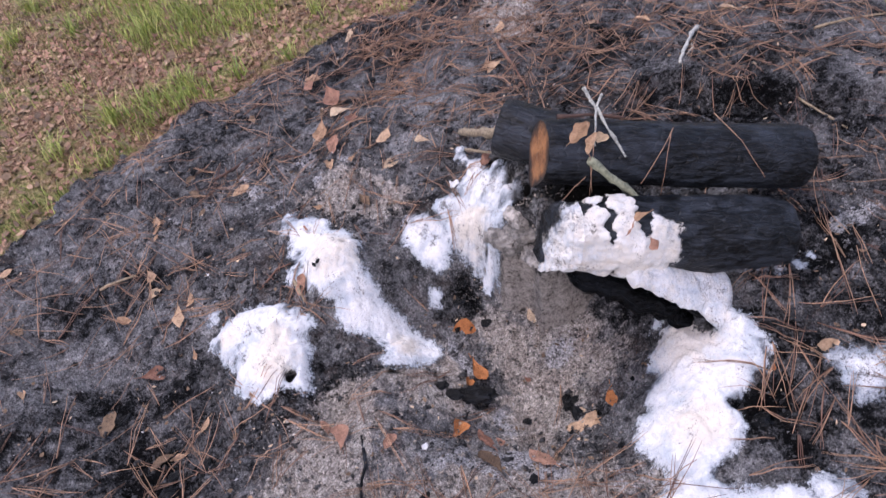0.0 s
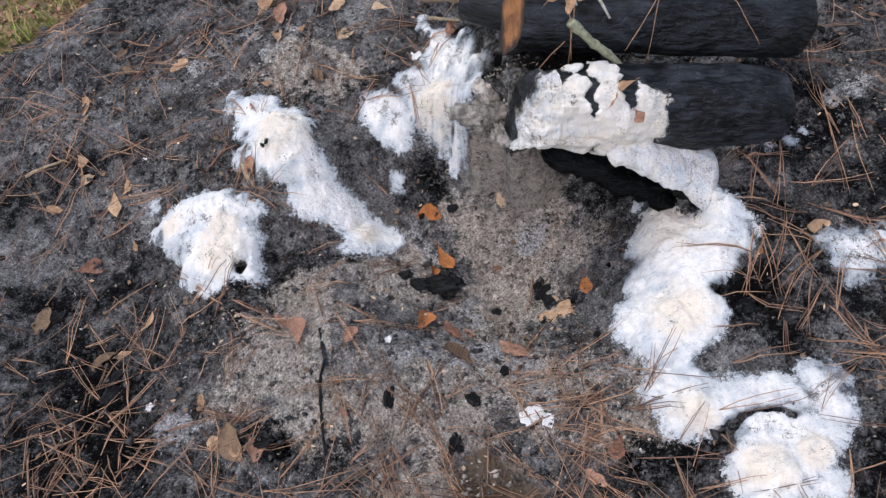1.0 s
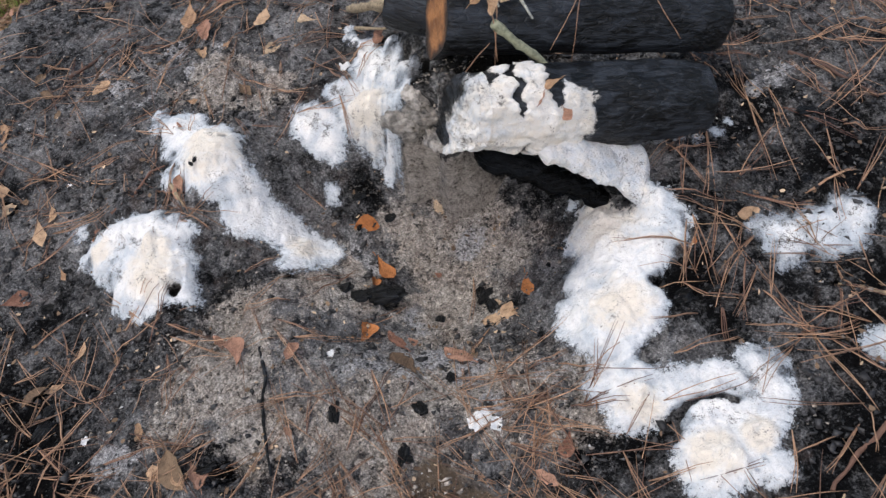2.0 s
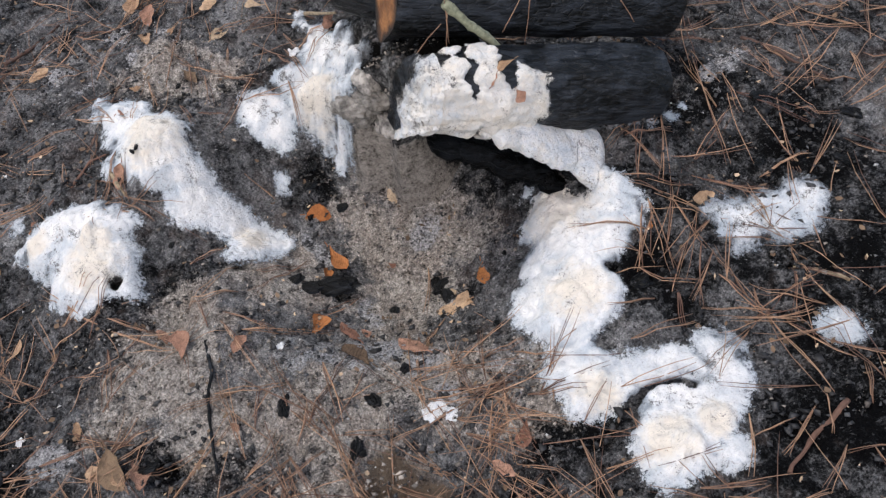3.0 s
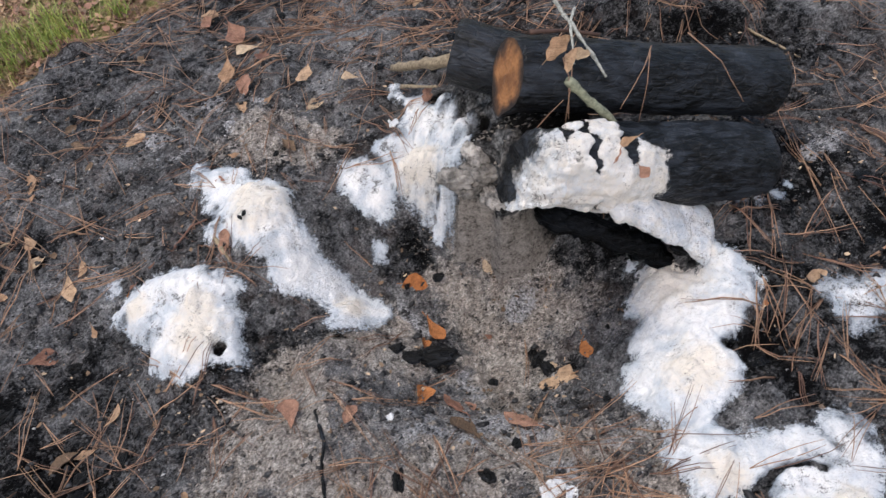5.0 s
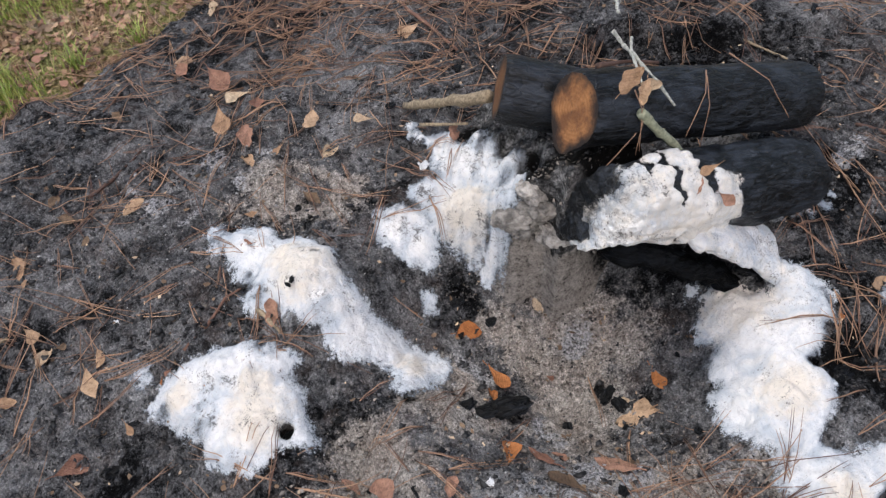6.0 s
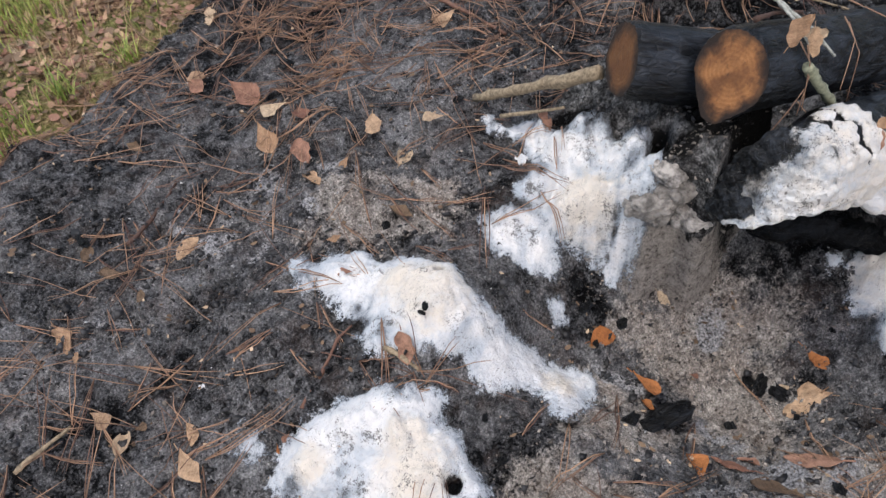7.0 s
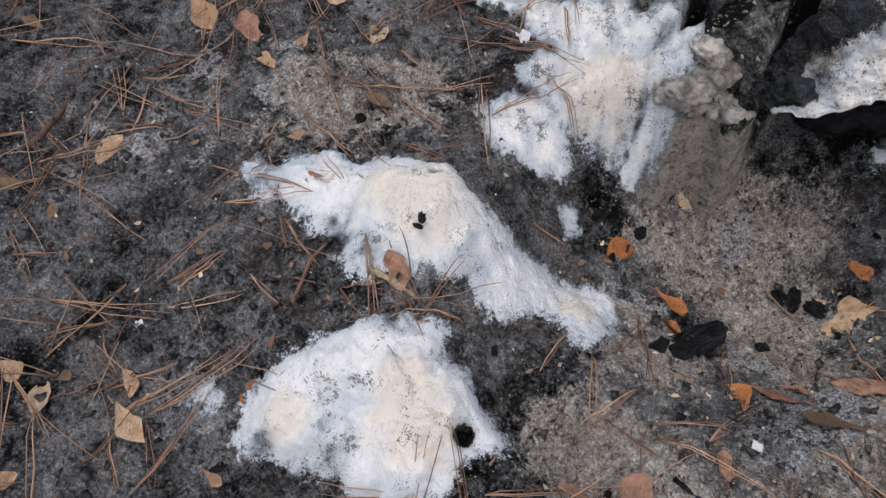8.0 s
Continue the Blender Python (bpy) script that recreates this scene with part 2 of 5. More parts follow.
def ash_material():
    """Fluffy white ash, bluish where thin, creamy where thick."""
    m, t, b = material("white_ash", 1.0)
    at = coords(t)
    fluff, clump, fine = cloud(t, at, 42, 5, 0.62, 0.4), cloud(t, at, 130, 5, 0.68, 0.2), cloud(t, at, 420, 3, 0.65)
    depth, dusty = attribute(t, "depth"), attribute(t, "dusty")
    rough = maths(t, "ADD", maths(t, "MULTIPLY", maths(t, "SUBTRACT", fluff, 0.5), 2.4), maths(t, "MULTIPLY", maths(t, "SUBTRACT", clump, 0.5), 2.8))
    rough = maths(t, "ADD", rough, maths(t, "MULTIPLY", maths(t, "SUBTRACT", fine, 0.5), 2.4))
    body = maths(t, "ADD", depth, rough)
    thick = maths(t, "SUBTRACT", body, maths(t, "MULTIPLY", dusty, 2.6))
    colour = ramp(t, maths(t, "MULTIPLY", maths(t, "ADD", thick, 1.0), 0.2), [(0.0, (0.09, 0.10, 0.115)), (0.17, (0.27, 0.30, 0.335)), (0.30, (0.53, 0.57, 0.61)), (0.47, (0.72, 0.74, 0.76)), (0.74, (0.825, 0.825, 0.82))])
    blue = cloud(t, at, 13, 4, 0.6, 0.8)
    colour = blend(t, ramp(t, blue, [(0.48, grey(0.0)), (0.66, grey(0.7))]), colour, (0.47, 0.535, 0.60))
    warmth = maths(t, "ADD", attribute(t, "cream"), maths(t, "MULTIPLY", maths(t, "SUBTRACT", cloud(t, at, 30, 4), 0.5), 1.4))
    warmth = maths(t, "ADD", warmth, maths(t, "MULTIPLY", rough, 0.12))
    colour = blend(t, ramp(t, warmth, [(0.35, grey(0.0)), (0.95, grey(0.85))]), colour, (0.78, 0.715, 0.62))
    grimy = maths(t, "ADD", cloud(t, at, 17, 3, 0.6), maths(t, "MULTIPLY", dusty, 0.22))
    specks = maths(t, "ADD", maths(t, "MULTIPLY", fine, 0.5), maths(t, "MULTIPLY", clump, 0.5))
    specks = maths(t, "ADD", specks, maths(t, "MULTIPLY", maths(t, "SUBTRACT", grimy, 0.5), 0.55))
    colour = blend(t, ramp(t, specks, [(0.60, grey(0.0)), (0.68, grey(0.85))]), colour, (0.06, 0.058, 0.056))
    crease = cloud(t, at, 26, 6, 0.6, 1.4)
    colour = blend(t, ramp(t, crease, [(0.484, grey(0.0)), (0.50, grey(0.30)), (0.516, grey(0.0))]), colour, (0.28, 0.28, 0.30))
    link(t, colour, b.inputs["Base Color"])
    seen = maths(t, "SUBTRACT", body, maths(t, "MULTIPLY", maths(t, "SUBTRACT", dusty, 0.35), maths(t, "MULTIPLY", fluff, 2.6)))
    link(t, ramp(t, maths(t, "MINIMUM", body, seen), [(0.0, grey(0.0)), (0.6, grey(1.0))]), b.inputs["Alpha"])
    b.inputs["Specular IOR Level"].default_value = 0.1
    height = maths(t, "ADD", maths(t, "MULTIPLY", fluff, 0.5), maths(t, "ADD", maths(t, "MULTIPLY", clump, 0.38), maths(t, "MULTIPLY", fine, 0.15)))
    relief(t, b, height, 0.85, 0.016)
    return m


def char_material(name, lift=1.0, gloss=0.55):
    m, t, b = material(name, gloss)
    at, drawn = coords(t), coords(t, (0.22, 1.0, 1.0))
    fine, mid, big = cloud(t, drawn, 170, 7, 0.72), cloud(t, drawn, 34, 6, 0.65, 1.0), cloud(t, at, 12, 4)
    cells = add(t, "ShaderNodeTexVoronoi", Scale=85.0)
    cells.feature = "DISTANCE_TO_EDGE"
    link(t, coords(t, (0.35, 1.0, 1.0)), cells.inputs["Vector"])
    colour = ramp(t, fine, [(0.34, grey(0.002 * lift)), (0.52, (0.006 * lift, 0.007 * lift, 0.008 * lift)), (0.70, (0.060 * lift, 0.068 * lift, 0.082 * lift))])
    # bluish patches put the sky's sheen on the charred wood into its colour
    pale = maths(t, "ADD", maths(t, "MULTIPLY", mid, 0.6), maths(t, "MULTIPLY", big, 0.4))
    colour = blend(t, ramp(t, pale, [(0.48, grey(0.0)), (0.62, grey(0.75))]), colour, (0.058 * lift, 0.070 * lift, 0.090 * lift))
    link(t, colour, b.inputs["Base Color"])
    link(t, ramp(t, mid, [(0.35, grey(0.28)), (0.62, grey(0.55))]), b.inputs["Roughness"])
    b.inputs["Specular IOR Level"].default_value = 0.36 * lift
    crack = ramp(t, cells.outputs["Distance"], [(0.0, grey(0.0)), (0.12, grey(1.0))])
    relief(t, b, maths(t, "ADD", maths(t, "MULTIPLY", crack, 0.35), maths(t, "ADD", maths(t, "MULTIPLY", fine, 0.7), mid)), 0.6, 0.007)
    return m


def cut_material(name, dim=1.0):
    m, t, b = material(name, 0.8)
    at = coords(t)
    rings = add(t, "ShaderNodeTexWave", Scale=38.0, Distortion=3.0, Detail=3.0)
    rings.wave_type, rings.rings_direction = "RINGS", "X"
    link(t, at, rings.inputs["Vector"])
    fine, mid = cloud(t, at, 160, 6, 0.7), cloud(t, at, 22, 4, 0.6)
    colour = ramp(t, rings.outputs["Fac"], [(0.0, (0.36 * dim, 0.155 * dim, 0.055 * dim)), (1.0, (0.42 * dim, 0.19 * dim, 0.070 * dim))])
    colour = blend(t, ramp(t, mid, [(0.38, grey(0.0)), (0.60, grey(0.8))]), colour, (0.13, 0.052, 0.020))
    colour = blend(t, ramp(t, fine, [(0.56, grey(0.0)), (0.72, grey(0.8))]), colour, (0.05, 0.025, 0.012))
    rim = maths(t, "ADD", attribute(t, "rim"), maths(t, "MULTIPLY", maths(t, "SUBTRACT", mid, 0.5), 0.75))
    colour = blend(t, ramp(t, rim, [(0.62, grey(0.0)), (0.80, grey(0.65)), (0.95, grey(1.0))]), colour, (0.020, 0.012, 0.009))
    link(t, colour, b.inputs["Base Color"])
    relief(t, b, maths(t, "ADD", fine, maths(t, "MULTIPLY", rings.outputs["Fac"], 0.1)), 0.6, 0.004)
    return m


def varied(name, low, high, rough=0.75, scale=60.0, dark=0.35):
    """A dry plant material whose tone differs from piece to piece."""
    m, t, b = material(name, rough)
    info = t.nodes.new("ShaderNodeObjectInfo")
    geo = t.nodes.new("ShaderNodeNewGeometry")
    pick = maths(t, "FRACT", maths(t, "ADD", info.outputs["Random"], geo.outputs["Random Per Island"]))
    colour = blend(t, pick, low, high)
    at = coords(t)
    spots = cloud(t, at, scale, 5, 0.65)
    colour = blend(t, ramp(t, spots, [(0.35, grey(dark)), (0.6, grey(0.0))]), colour, tuple(0.25 * c for c in low))
    link(t, colour, b.inputs["Base Color"])
    relief(t, b, spots, 0.4, 0.002)
    return m


GROUND, ASH = ground_material(), ash_material()


def stump_material():
    m, t, b = material("burnt_stump_wood", 0.9)
    at = coords(t)
    fine, mid, big = cloud(t, at, 170, 7, 0.7), cloud(t, at, 48, 6, 0.70), cloud(t, at, 13, 4, 0.6)
    cells = add(t, "ShaderNodeTexVoronoi", Scale=62.0)
    cells.feature = "DISTANCE_TO_EDGE"
    link(t, at, cells.inputs["Vector"])
    v = maths(t, "ADD", maths(t, "MULTIPLY", fine, 0.30), maths(t, "ADD", maths(t, "MULTIPLY", mid, 0.35), maths(t, "MULTIPLY", big, 0.35)))
    colour = ramp(t, v, [(0.40, (0.003, 0.003, 0.003)), (0.455, (0.035, 0.035, 0.036)), (0.505, (0.13, 0.13, 0.13)), (0.58, (0.38, 0.375, 0.37))])
    colour = blend(t, ramp(t, cells.outputs["Distance"], [(0.0, grey(0.5)), (0.06, grey(0.0))]), colour, (0.008, 0.008, 0.008))
    b.inputs["Specular IOR Level"].default_value = 0.2
    clay = ramp(t, maths(t, "ADD", maths(t, "MULTIPLY", fine, 0.5), maths(t, "MULTIPLY", mid, 0.5)), [(0.38, (0.05, 0.045, 0.041)), (0.46, (0.22, 0.20, 0.18)), (0.58, (0.40, 0.365, 0.33))])
    earth = maths(t, "ADD", attribute(t, "earth"), maths(t, "MULTIPLY", maths(t, "SUBTRACT", mid, 0.5), 1.2))
    colour = blend(t, ramp(t, earth, [(0.4, grey(0.0)), (0.6, grey(1.0))]), colour, clay)
    # black for sooty pits, and for shade under the logs put into the colour
    soot_and_shade = maths(t, "ADD", attribute(t, "soot_and_shade"), maths(t, "MULTIPLY", maths(t, "SUBTRACT", mid, 0.5), 0.8))
    link(t, blend(t, ramp(t, soot_and_shade, [(0.35, grey(0.0)), (0.55, grey(1.0))]), colour, (0.006, 0.006, 0.006)), b.inputs["Base Color"])
    relief(t, b, maths(t, "ADD", mid, maths(t, "MULTIPLY", fine, 0.5)), 1.0, 0.014)
    return m


STUMP = stump_material()
LUMP = varied("rotten_burnt_wood", (0.26, 0.245, 0.225), (0.44, 0.415, 0.385), 0.95, 45, 0.95)
CHAR, COAL, CUT = char_material("charred_bark", 0.72), char_material("charcoal", 0.42, 0.5), cut_material("sawn_wood")
OLD_CUT, SOOT = cut_material("weathered_sawn_wood", 0.42), char_material("sooty_root", 0.2, 0.6)


def leaf_material(name, low, high):
    """A dry leaf: tone from leaf to leaf, blotches, a lighter rib and fine side veins."""
    m, t, b = material(name, 0.7)
    info = t.nodes.new("ShaderNodeObjectInfo")
    geo = t.nodes.new("ShaderNodeNewGeometry")
    at = coords(t)
    pick = maths(t, "FRACT", maths(t, "ADD", info.outputs["Random"], geo.outputs["Random Per Island"]))
    colour = blend(t, pick, low, high)
    blot, fine = cloud(t, at, 4.0, 6, 0.65, 0.8), cloud(t, at, 26, 5, 0.7)
    colour = blend(t, ramp(t, blot, [(0.36, grey(0.6)), (0.54, grey(0.0))]), colour, tuple(0.40 * c for c in low))
    colour = blend(t, ramp(t, blot, [(0.58, grey(0.0)), (0.74, grey(0.5))]), colour, tuple(min(0.8, 1.5 * c) for c in high))
    colour = blend(t, ramp(t, fine, [(0.55, grey(0.0)), (0.72, grey(0.55))]), colour, tuple(0.4 * c for c in low))
    veins = add(t, "ShaderNodeTexWave", Scale=5.5, Distortion=1.2, Detail=2.0)
    veins.bands_direction = "DIAGONAL"
    link(t, at, veins.inputs["Vector"])
    colour = blend(t, ramp(t, veins.outputs["Fac"], [(0.80, grey(0.0)), (0.98, grey(0.10))]), colour, tuple(min(0.8, 1.4 * c) for c in high))
    link(t, colour, b.inputs["Base Color"])
    b.inputs["Specular IOR Level"].default_value = 0.3
    relief(t, b, maths(t, "ADD", maths(t, "MULTIPLY", veins.outputs["Fac"], 0.3), maths(t, "MULTIPLY", fine, 1.5)), 0.6, 0.004)
    return m


LEAF = {
    "tan": leaf_material("tan_leaf", (0.34, 0.205, 0.12), (0.54, 0.375, 0.24)),
    "pale": leaf_material("pale_leaf", (0.46, 0.335, 0.225), (0.62, 0.48, 0.33)),
    "rust": leaf_material("rust_leaf", (0.22, 0.105, 0.072), (0.40, 0.23, 0.16)),
    "brown": leaf_material("brown_leaf", (0.13, 0.085, 0.055), (0.22, 0.15, 0.095)),
    "orange": leaf_material("orange_leaf", (0.36, 0.13, 0.040), (0.44, 0.18, 0.065)),
}
NEEDLE = varied("dry_pine_needle", (0.115, 0.056, 0.042), (0.53, 0.33, 0.205), 0.6, 30)
GRASS = varied("grass_blade", (0.14, 0.23, 0.03), (0.50, 0.52, 0.14), 0.6, 20)
STRAW = varied("dead_grass", (0.30, 0.20, 0.10), (0.48, 0.36, 0.20), 0.7, 20)
BARK = varied("weathered_twig", (0.26, 0.205, 0.135), (0.38, 0.30, 0.20), 0.85, 110, 0.75)
LICHEN = varied("lichen_twig", (0.40, 0.41, 0.37), (0.55, 0.56, 0.51), 0.9, 160, 0.7)
MOSS = varied("mossy_twig", (0.20, 0.22, 0.12), (0.42, 0.43, 0.32), 0.9, 90, 0.6)
BURNT_TWIG = varied("scorched_twig", (0.08, 0.045, 0.034), (0.20, 0.105, 0.072), 0.8, 80)
CRUMB = varied("charcoal_crumb", (0.008, 0.008, 0.009), (0.05, 0.05, 0.053), 0.6, 90)


# ---- mesh helpers ----
def mesh_of(name, verts, faces, mat, smooth=True):
    me = bpy.data.meshes.new(name)
    me.from_pydata([tuple(map(float, v)) for v in verts], [], faces)
    me.materials.append(mat)
    if smooth:
        me.polygons.foreach_set("use_smooth", [True] * len(me.polygons))
    me.update()
    return me


def bulk_mesh(name, verts, faces, mat):
    """A mesh of many loose flat-faced bits from arrays; all faces have the same number of corners."""
    me = bpy.data.meshes.new(name)
    n, k = faces.shape
    me.vertices.add(len(verts))
    me.vertices.foreach_set("co", np.asarray(verts, np.float32).ravel())
    me.loops.add(n * k)
    me.loops.foreach_set("vertex_index", np.asarray(faces, np.int32).ravel())
    me.polygons.add(n)
    me.polygons.foreach_set("loop_start", np.arange(0, n * k, k, dtype=np.int32))
    me.update(calc_edges=True)
    me.validate()
    me.materials.append(mat)
    return me


def store(me, name, values):
    me.attributes.new(name, "FLOAT", "POINT").data.foreach_set("value", np.asarray(values, np.float32))


def part(name, me, parent, label=""):
    ob = new(name, me)
    ob.parent = parent
    return tagged(ob, label)


def tube(points, radii, sides=8, rough=0.0, seed=0):
    """Vertices and faces of a bent round stick."""
    pts = [Vector(p) for p in points]
    verts, faces = [], []
    for k, p in enumerate(pts):
        way = (pts[min(k + 1, len(pts) - 1)] - pts[max(k - 1, 0)]).normalized()
        side = way.cross(Vector((0, 0, 1)))
        side = side.normalized() if side.length > 1e-4 else Vector((1, 0, 0))
        up = side.cross(way)
        for s in range(sides):
            a = 2 * math.pi * s / sides
            r = radii[k] * (1 + rough * noise.noise(p * 60 + Vector((s * 1.7, seed, 0))))
            verts.append(p + side * (math.cos(a) * r) + up * (math.sin(a) * r))
    for k in range(len(pts) - 1):
        for s in range(sides):
            a, b = k * sides + s, k * sides + (s + 1) % sides
            faces.append((a, b, b + sides, a + sides))
    faces.append(tuple(range(sides - 1, -1, -1)))
    faces.append(tuple(range((len(pts) - 1) * sides, len(pts) * sides)))
    return verts, faces


# ---- the ground, one sheet out to the horizon ----
def spread(low, high, step):
    inner = list(np.arange(low, high + step / 2, step))
    left, right, d = [], [], step
    while d < 60:
        d *= 1.12
        left.append((left[-1] if left else low) - d)
        right.append((right[-1] if right else high) + d)
    return np.array(left[::-1] + inner + right)


def dab(x, y, spots):
    v = 0.0 * x
    for a, b, r in spots:
        v = np.maximum(v, np.exp(-(((x - a) ** 2 + (y - b) ** 2) / (r * r)) ** 1.5))
    return v


SOIL = [(0.20, 0.03, 0.10), (0.11, 0.10, 0.09), (0.30, -0.06, 0.09), (-0.36, -0.27, 0.17), (-0.22, -0.40, 0.17), (0.14, -0.40, 0.13), (0.17, 0.06, 0.20), (-0.05, -0.42, 0.12), (0.10, -0.16, 0.17),
        (-0.10, -0.05, 0.12), (-0.28, 0.60, 0.12), (-0.14, 0.50, 0.10), (0.36, 1.32, 0.16), (-0.32, -0.08, 0.10), (0.30, -0.50, 0.12), (-0.1, -0.6, 0.16)]
DUST = [(-0.04, -0.32, 0.05), (0.10, -0.31, 0.05), (-0.02, -0.30, 0.04), (0.16, -0.33, 0.05), (-0.06, 0.06, 0.03), (0.02, -0.18, 0.04), (0.13, -0.43, 0.05), (0.98, 0.04, 0.07), (0.93, 0.03, 0.045), (-0.625, 0.755, 0.03), (-0.59, 0.80, 0.02), (-0.36, 0.66, 0.04), (0.10, -0.36, 0.05), (0.05, -0.30, 0.05),
        (-0.50, 0.62, 0.03), (-0.41, 0.79, 0.05), (-0.60, 0.72, 0.035), (0.20, 0.04, 0.045), (-0.25, 0.72, 0.03), (0.28, -0.42, 0.05), (-0.60, -0.36, 0.06)]

# stretches that ash dust has greyed
GREYED = [(-0.45, 0.75, 0.30), (-0.78, 0.50, 0.22), (-0.15, 0.70, 0.20), (-0.70, 0.62, 0.2), (0.1, 0.95, 0.2), (-0.1, -0.2, 0.2), (0.70, -0.50, 0.12)]


# charred patches; in holes and below the logs they paint shade into the ground
BLACK = [(0.52, 0.12, 0.09), (0.66, 0.13, 0.09), (0.80, 0.12, 0.08), (0.88, 0.02, 0.09), (-0.632, 0.800, 0.026), (-0.26, 0.505, 0.03), (0.37, 0.05, 0.06), (0.43, 0.02, 0.06), (-0.40, -0.447, 0.045), (0.40, -0.65, 0.05), (-0.85, -0.12, 0.16), (-1.05, 0.05, 0.16), (-0.72, -0.40, 0.12), (-1.0, -0.4, 0.16), (0.75, -0.35, 0.10), (0.88, -0.55, 0.16), (1.08, -0.45, 0.2), (0.75, -0.78, 0.14), (0.75, 0.60, 0.12), (0.95, 0.55, 0.12), (1.15, 0.50, 0.12), (0.62, -0.36, 0.08), (0.47, 0.03, 0.07), (0.70, -0.20, 0.10),
         (-0.80, 0.10, 0.06), (-0.78, -0.25, 0.12), (-0.01, 0.15, 0.032), (-0.92, 0.46, 0.08), (-1.02, 0.40, 0.12), (-0.03, -0.09, 0.04), (0.66, -0.45, 0.10), (1.0, -0.2, 0.15),
         (-0.25, 0.52, 0.05), (0.62, 0.50, 0.10), (0.30, 0.55, 0.08), (0.36, -0.60, 0.06)]


def build_ground():
    xs, ys = spread(-1.5, 1.7, 0.0055), spread(-0.95, 1.75, 0.0055)
    gx, gy = np.meshgrid(xs, ys)
    x, y = gx.ravel(), gy.ravel()
    z = ground_z(x, y)
    nx, ny = len(xs), len(ys)
    i = np.arange(nx * ny).reshape(ny, nx)
    faces = np.stack([i[:-1, :-1], i[:-1, 1:], i[1:, 1:], i[1:, :-1]], -1).reshape(-1, 4)
    me = mesh_of("ground", np.stack([x, y, z], -1), faces.tolist(), GROUND)
    patchy = 0.30 * grain(x, y, 6, 9) + 0.1
    wx, wy = x + 0.05 * grain(x, y, 7, 21, 3), y + 0.05 * grain(x, y, 7, 22, 3)
    store(me, "turf", turf(x, y))
    store(me, "zone", 0.7 * grain(x, y, 4, 15, 2) + 0.5 * grain(x, y, 11, 16, 3) + 0.9 * dab(wx, wy, GREYED))
    store(me, "mud", dab(wx, wy, [(-0.04, -0.63, 0.085), (0.04, -0.65, 0.07)]))
    store(me, "sand", dab(x, y, [(-0.715, 1.70, 0.055), (-0.66, 1.69, 0.035)]))
    store(me, "soil", np.clip(dab(wx, wy, SOIL) * (0.82 + 0.46 * grain(x, y, 17, 23, 3)) + 0.35 * patchy, 0, 1))
    back = 0.25 * np.clip((y - 0.60) / 0.3, 0, 1) * (1 - dab(x, y, [(0.36, 1.32, 0.25)]))
    store(me, "black", np.clip(np.maximum(dab(wx, wy, BLACK), back) + 0.7 * np.clip(np.hypot((x - 0.1) / 1.7, (y - 0.3) / 1.5) - 1, 0, 0.6) * (1 + grain(x, y, 2.5, 34, 3)), 0, 1))
    store(me, "dust", np.clip(dab(wx, wy, DUST) * (0.74 + 0.3 * grain(x, y, 24, 24, 3)) + 0.16 * grain(x, y, 9, 12), 0, 1))
    tagged(new("ground", me), "burnt black soil with grey ash dust beside brown littered turf", "ground", kind="structure")


build_ground()


# ---- ash ----
ASH_SPOTS = []
GROOVE_ENDS = [(0.440, -0.631, 0.011), (0.452, -0.609, 0.011), (0.467, -0.595, 0.010), (0.487, -0.586, 0.009), (0.510, -0.583, 0.008), (0.538, -0.586, 0.007), (0.564, -0.594, 0.006), (0.582, -0.608, 0.005)]
GROOVE = [tuple(a + (b - a) * k / 5 for a, b in zip(p, q)) for p, q in zip(GROOVE_ENDS, GROOVE_ENDS[1:]) for k in range(5)]
CREAM = [(-0.50, 0.055, 0.075), (-0.485, 0.10, 0.05), (-0.63, 0.175, 0.04), (-0.31, 0.28, 0.085), (-0.33, 0.34, 0.05), (0.08, 0.27, 0.05), (0.06, 0.30, 0.05), (0.50, -0.15, 0.09), (0.45, -0.36, 0.07), (0.41, -0.56, 0.05), (0.49, -0.69, 0.06), (0.58, -0.68, 0.04), (-0.17, 0.07, 0.04)]

# spots where the ash lies so thin that the black ground shows through it
BARE = [(-0.002, 0.365, 0.026), (0.026, 0.36, 0.018), (-0.028, 0.368, 0.014), (0.076, 0.236, 0.012), (0.095, 0.225, 0.012), (0.05, 0.40, 0.02), (-0.575, 0.163, 0.024), (-0.591, 0.131, 0.030), (-0.60, 0.105, 0.025), (-0.672, 0.182, 0.022), (-0.526, 0.144, 0.022), (-0.438, 0.182, 0.03), (-0.054, 0.333, 0.020), (-0.032, 0.316, 0.022), (-0.401, 0.354, 0.030), (-0.43, 0.325, 0.028), (-0.41, 0.289, 0.028), (-0.296, 0.312, 0.014), (-0.445, 0.51, 0.03),
        (0.405, -0.189, 0.028), (0.391, -0.20, 0.024), (0.538, -0.326, 0.020), (0.655, -0.546, 0.042), (0.63, -0.56, 0.03), (0.674, -0.57, 0.030), (0.479, -0.633, 0.022), (0.61, -0.236, 0.030), (0.604, -0.282, 0.022), (0.45, -0.475, 0.020), (0.60, -0.62, 0.03)]


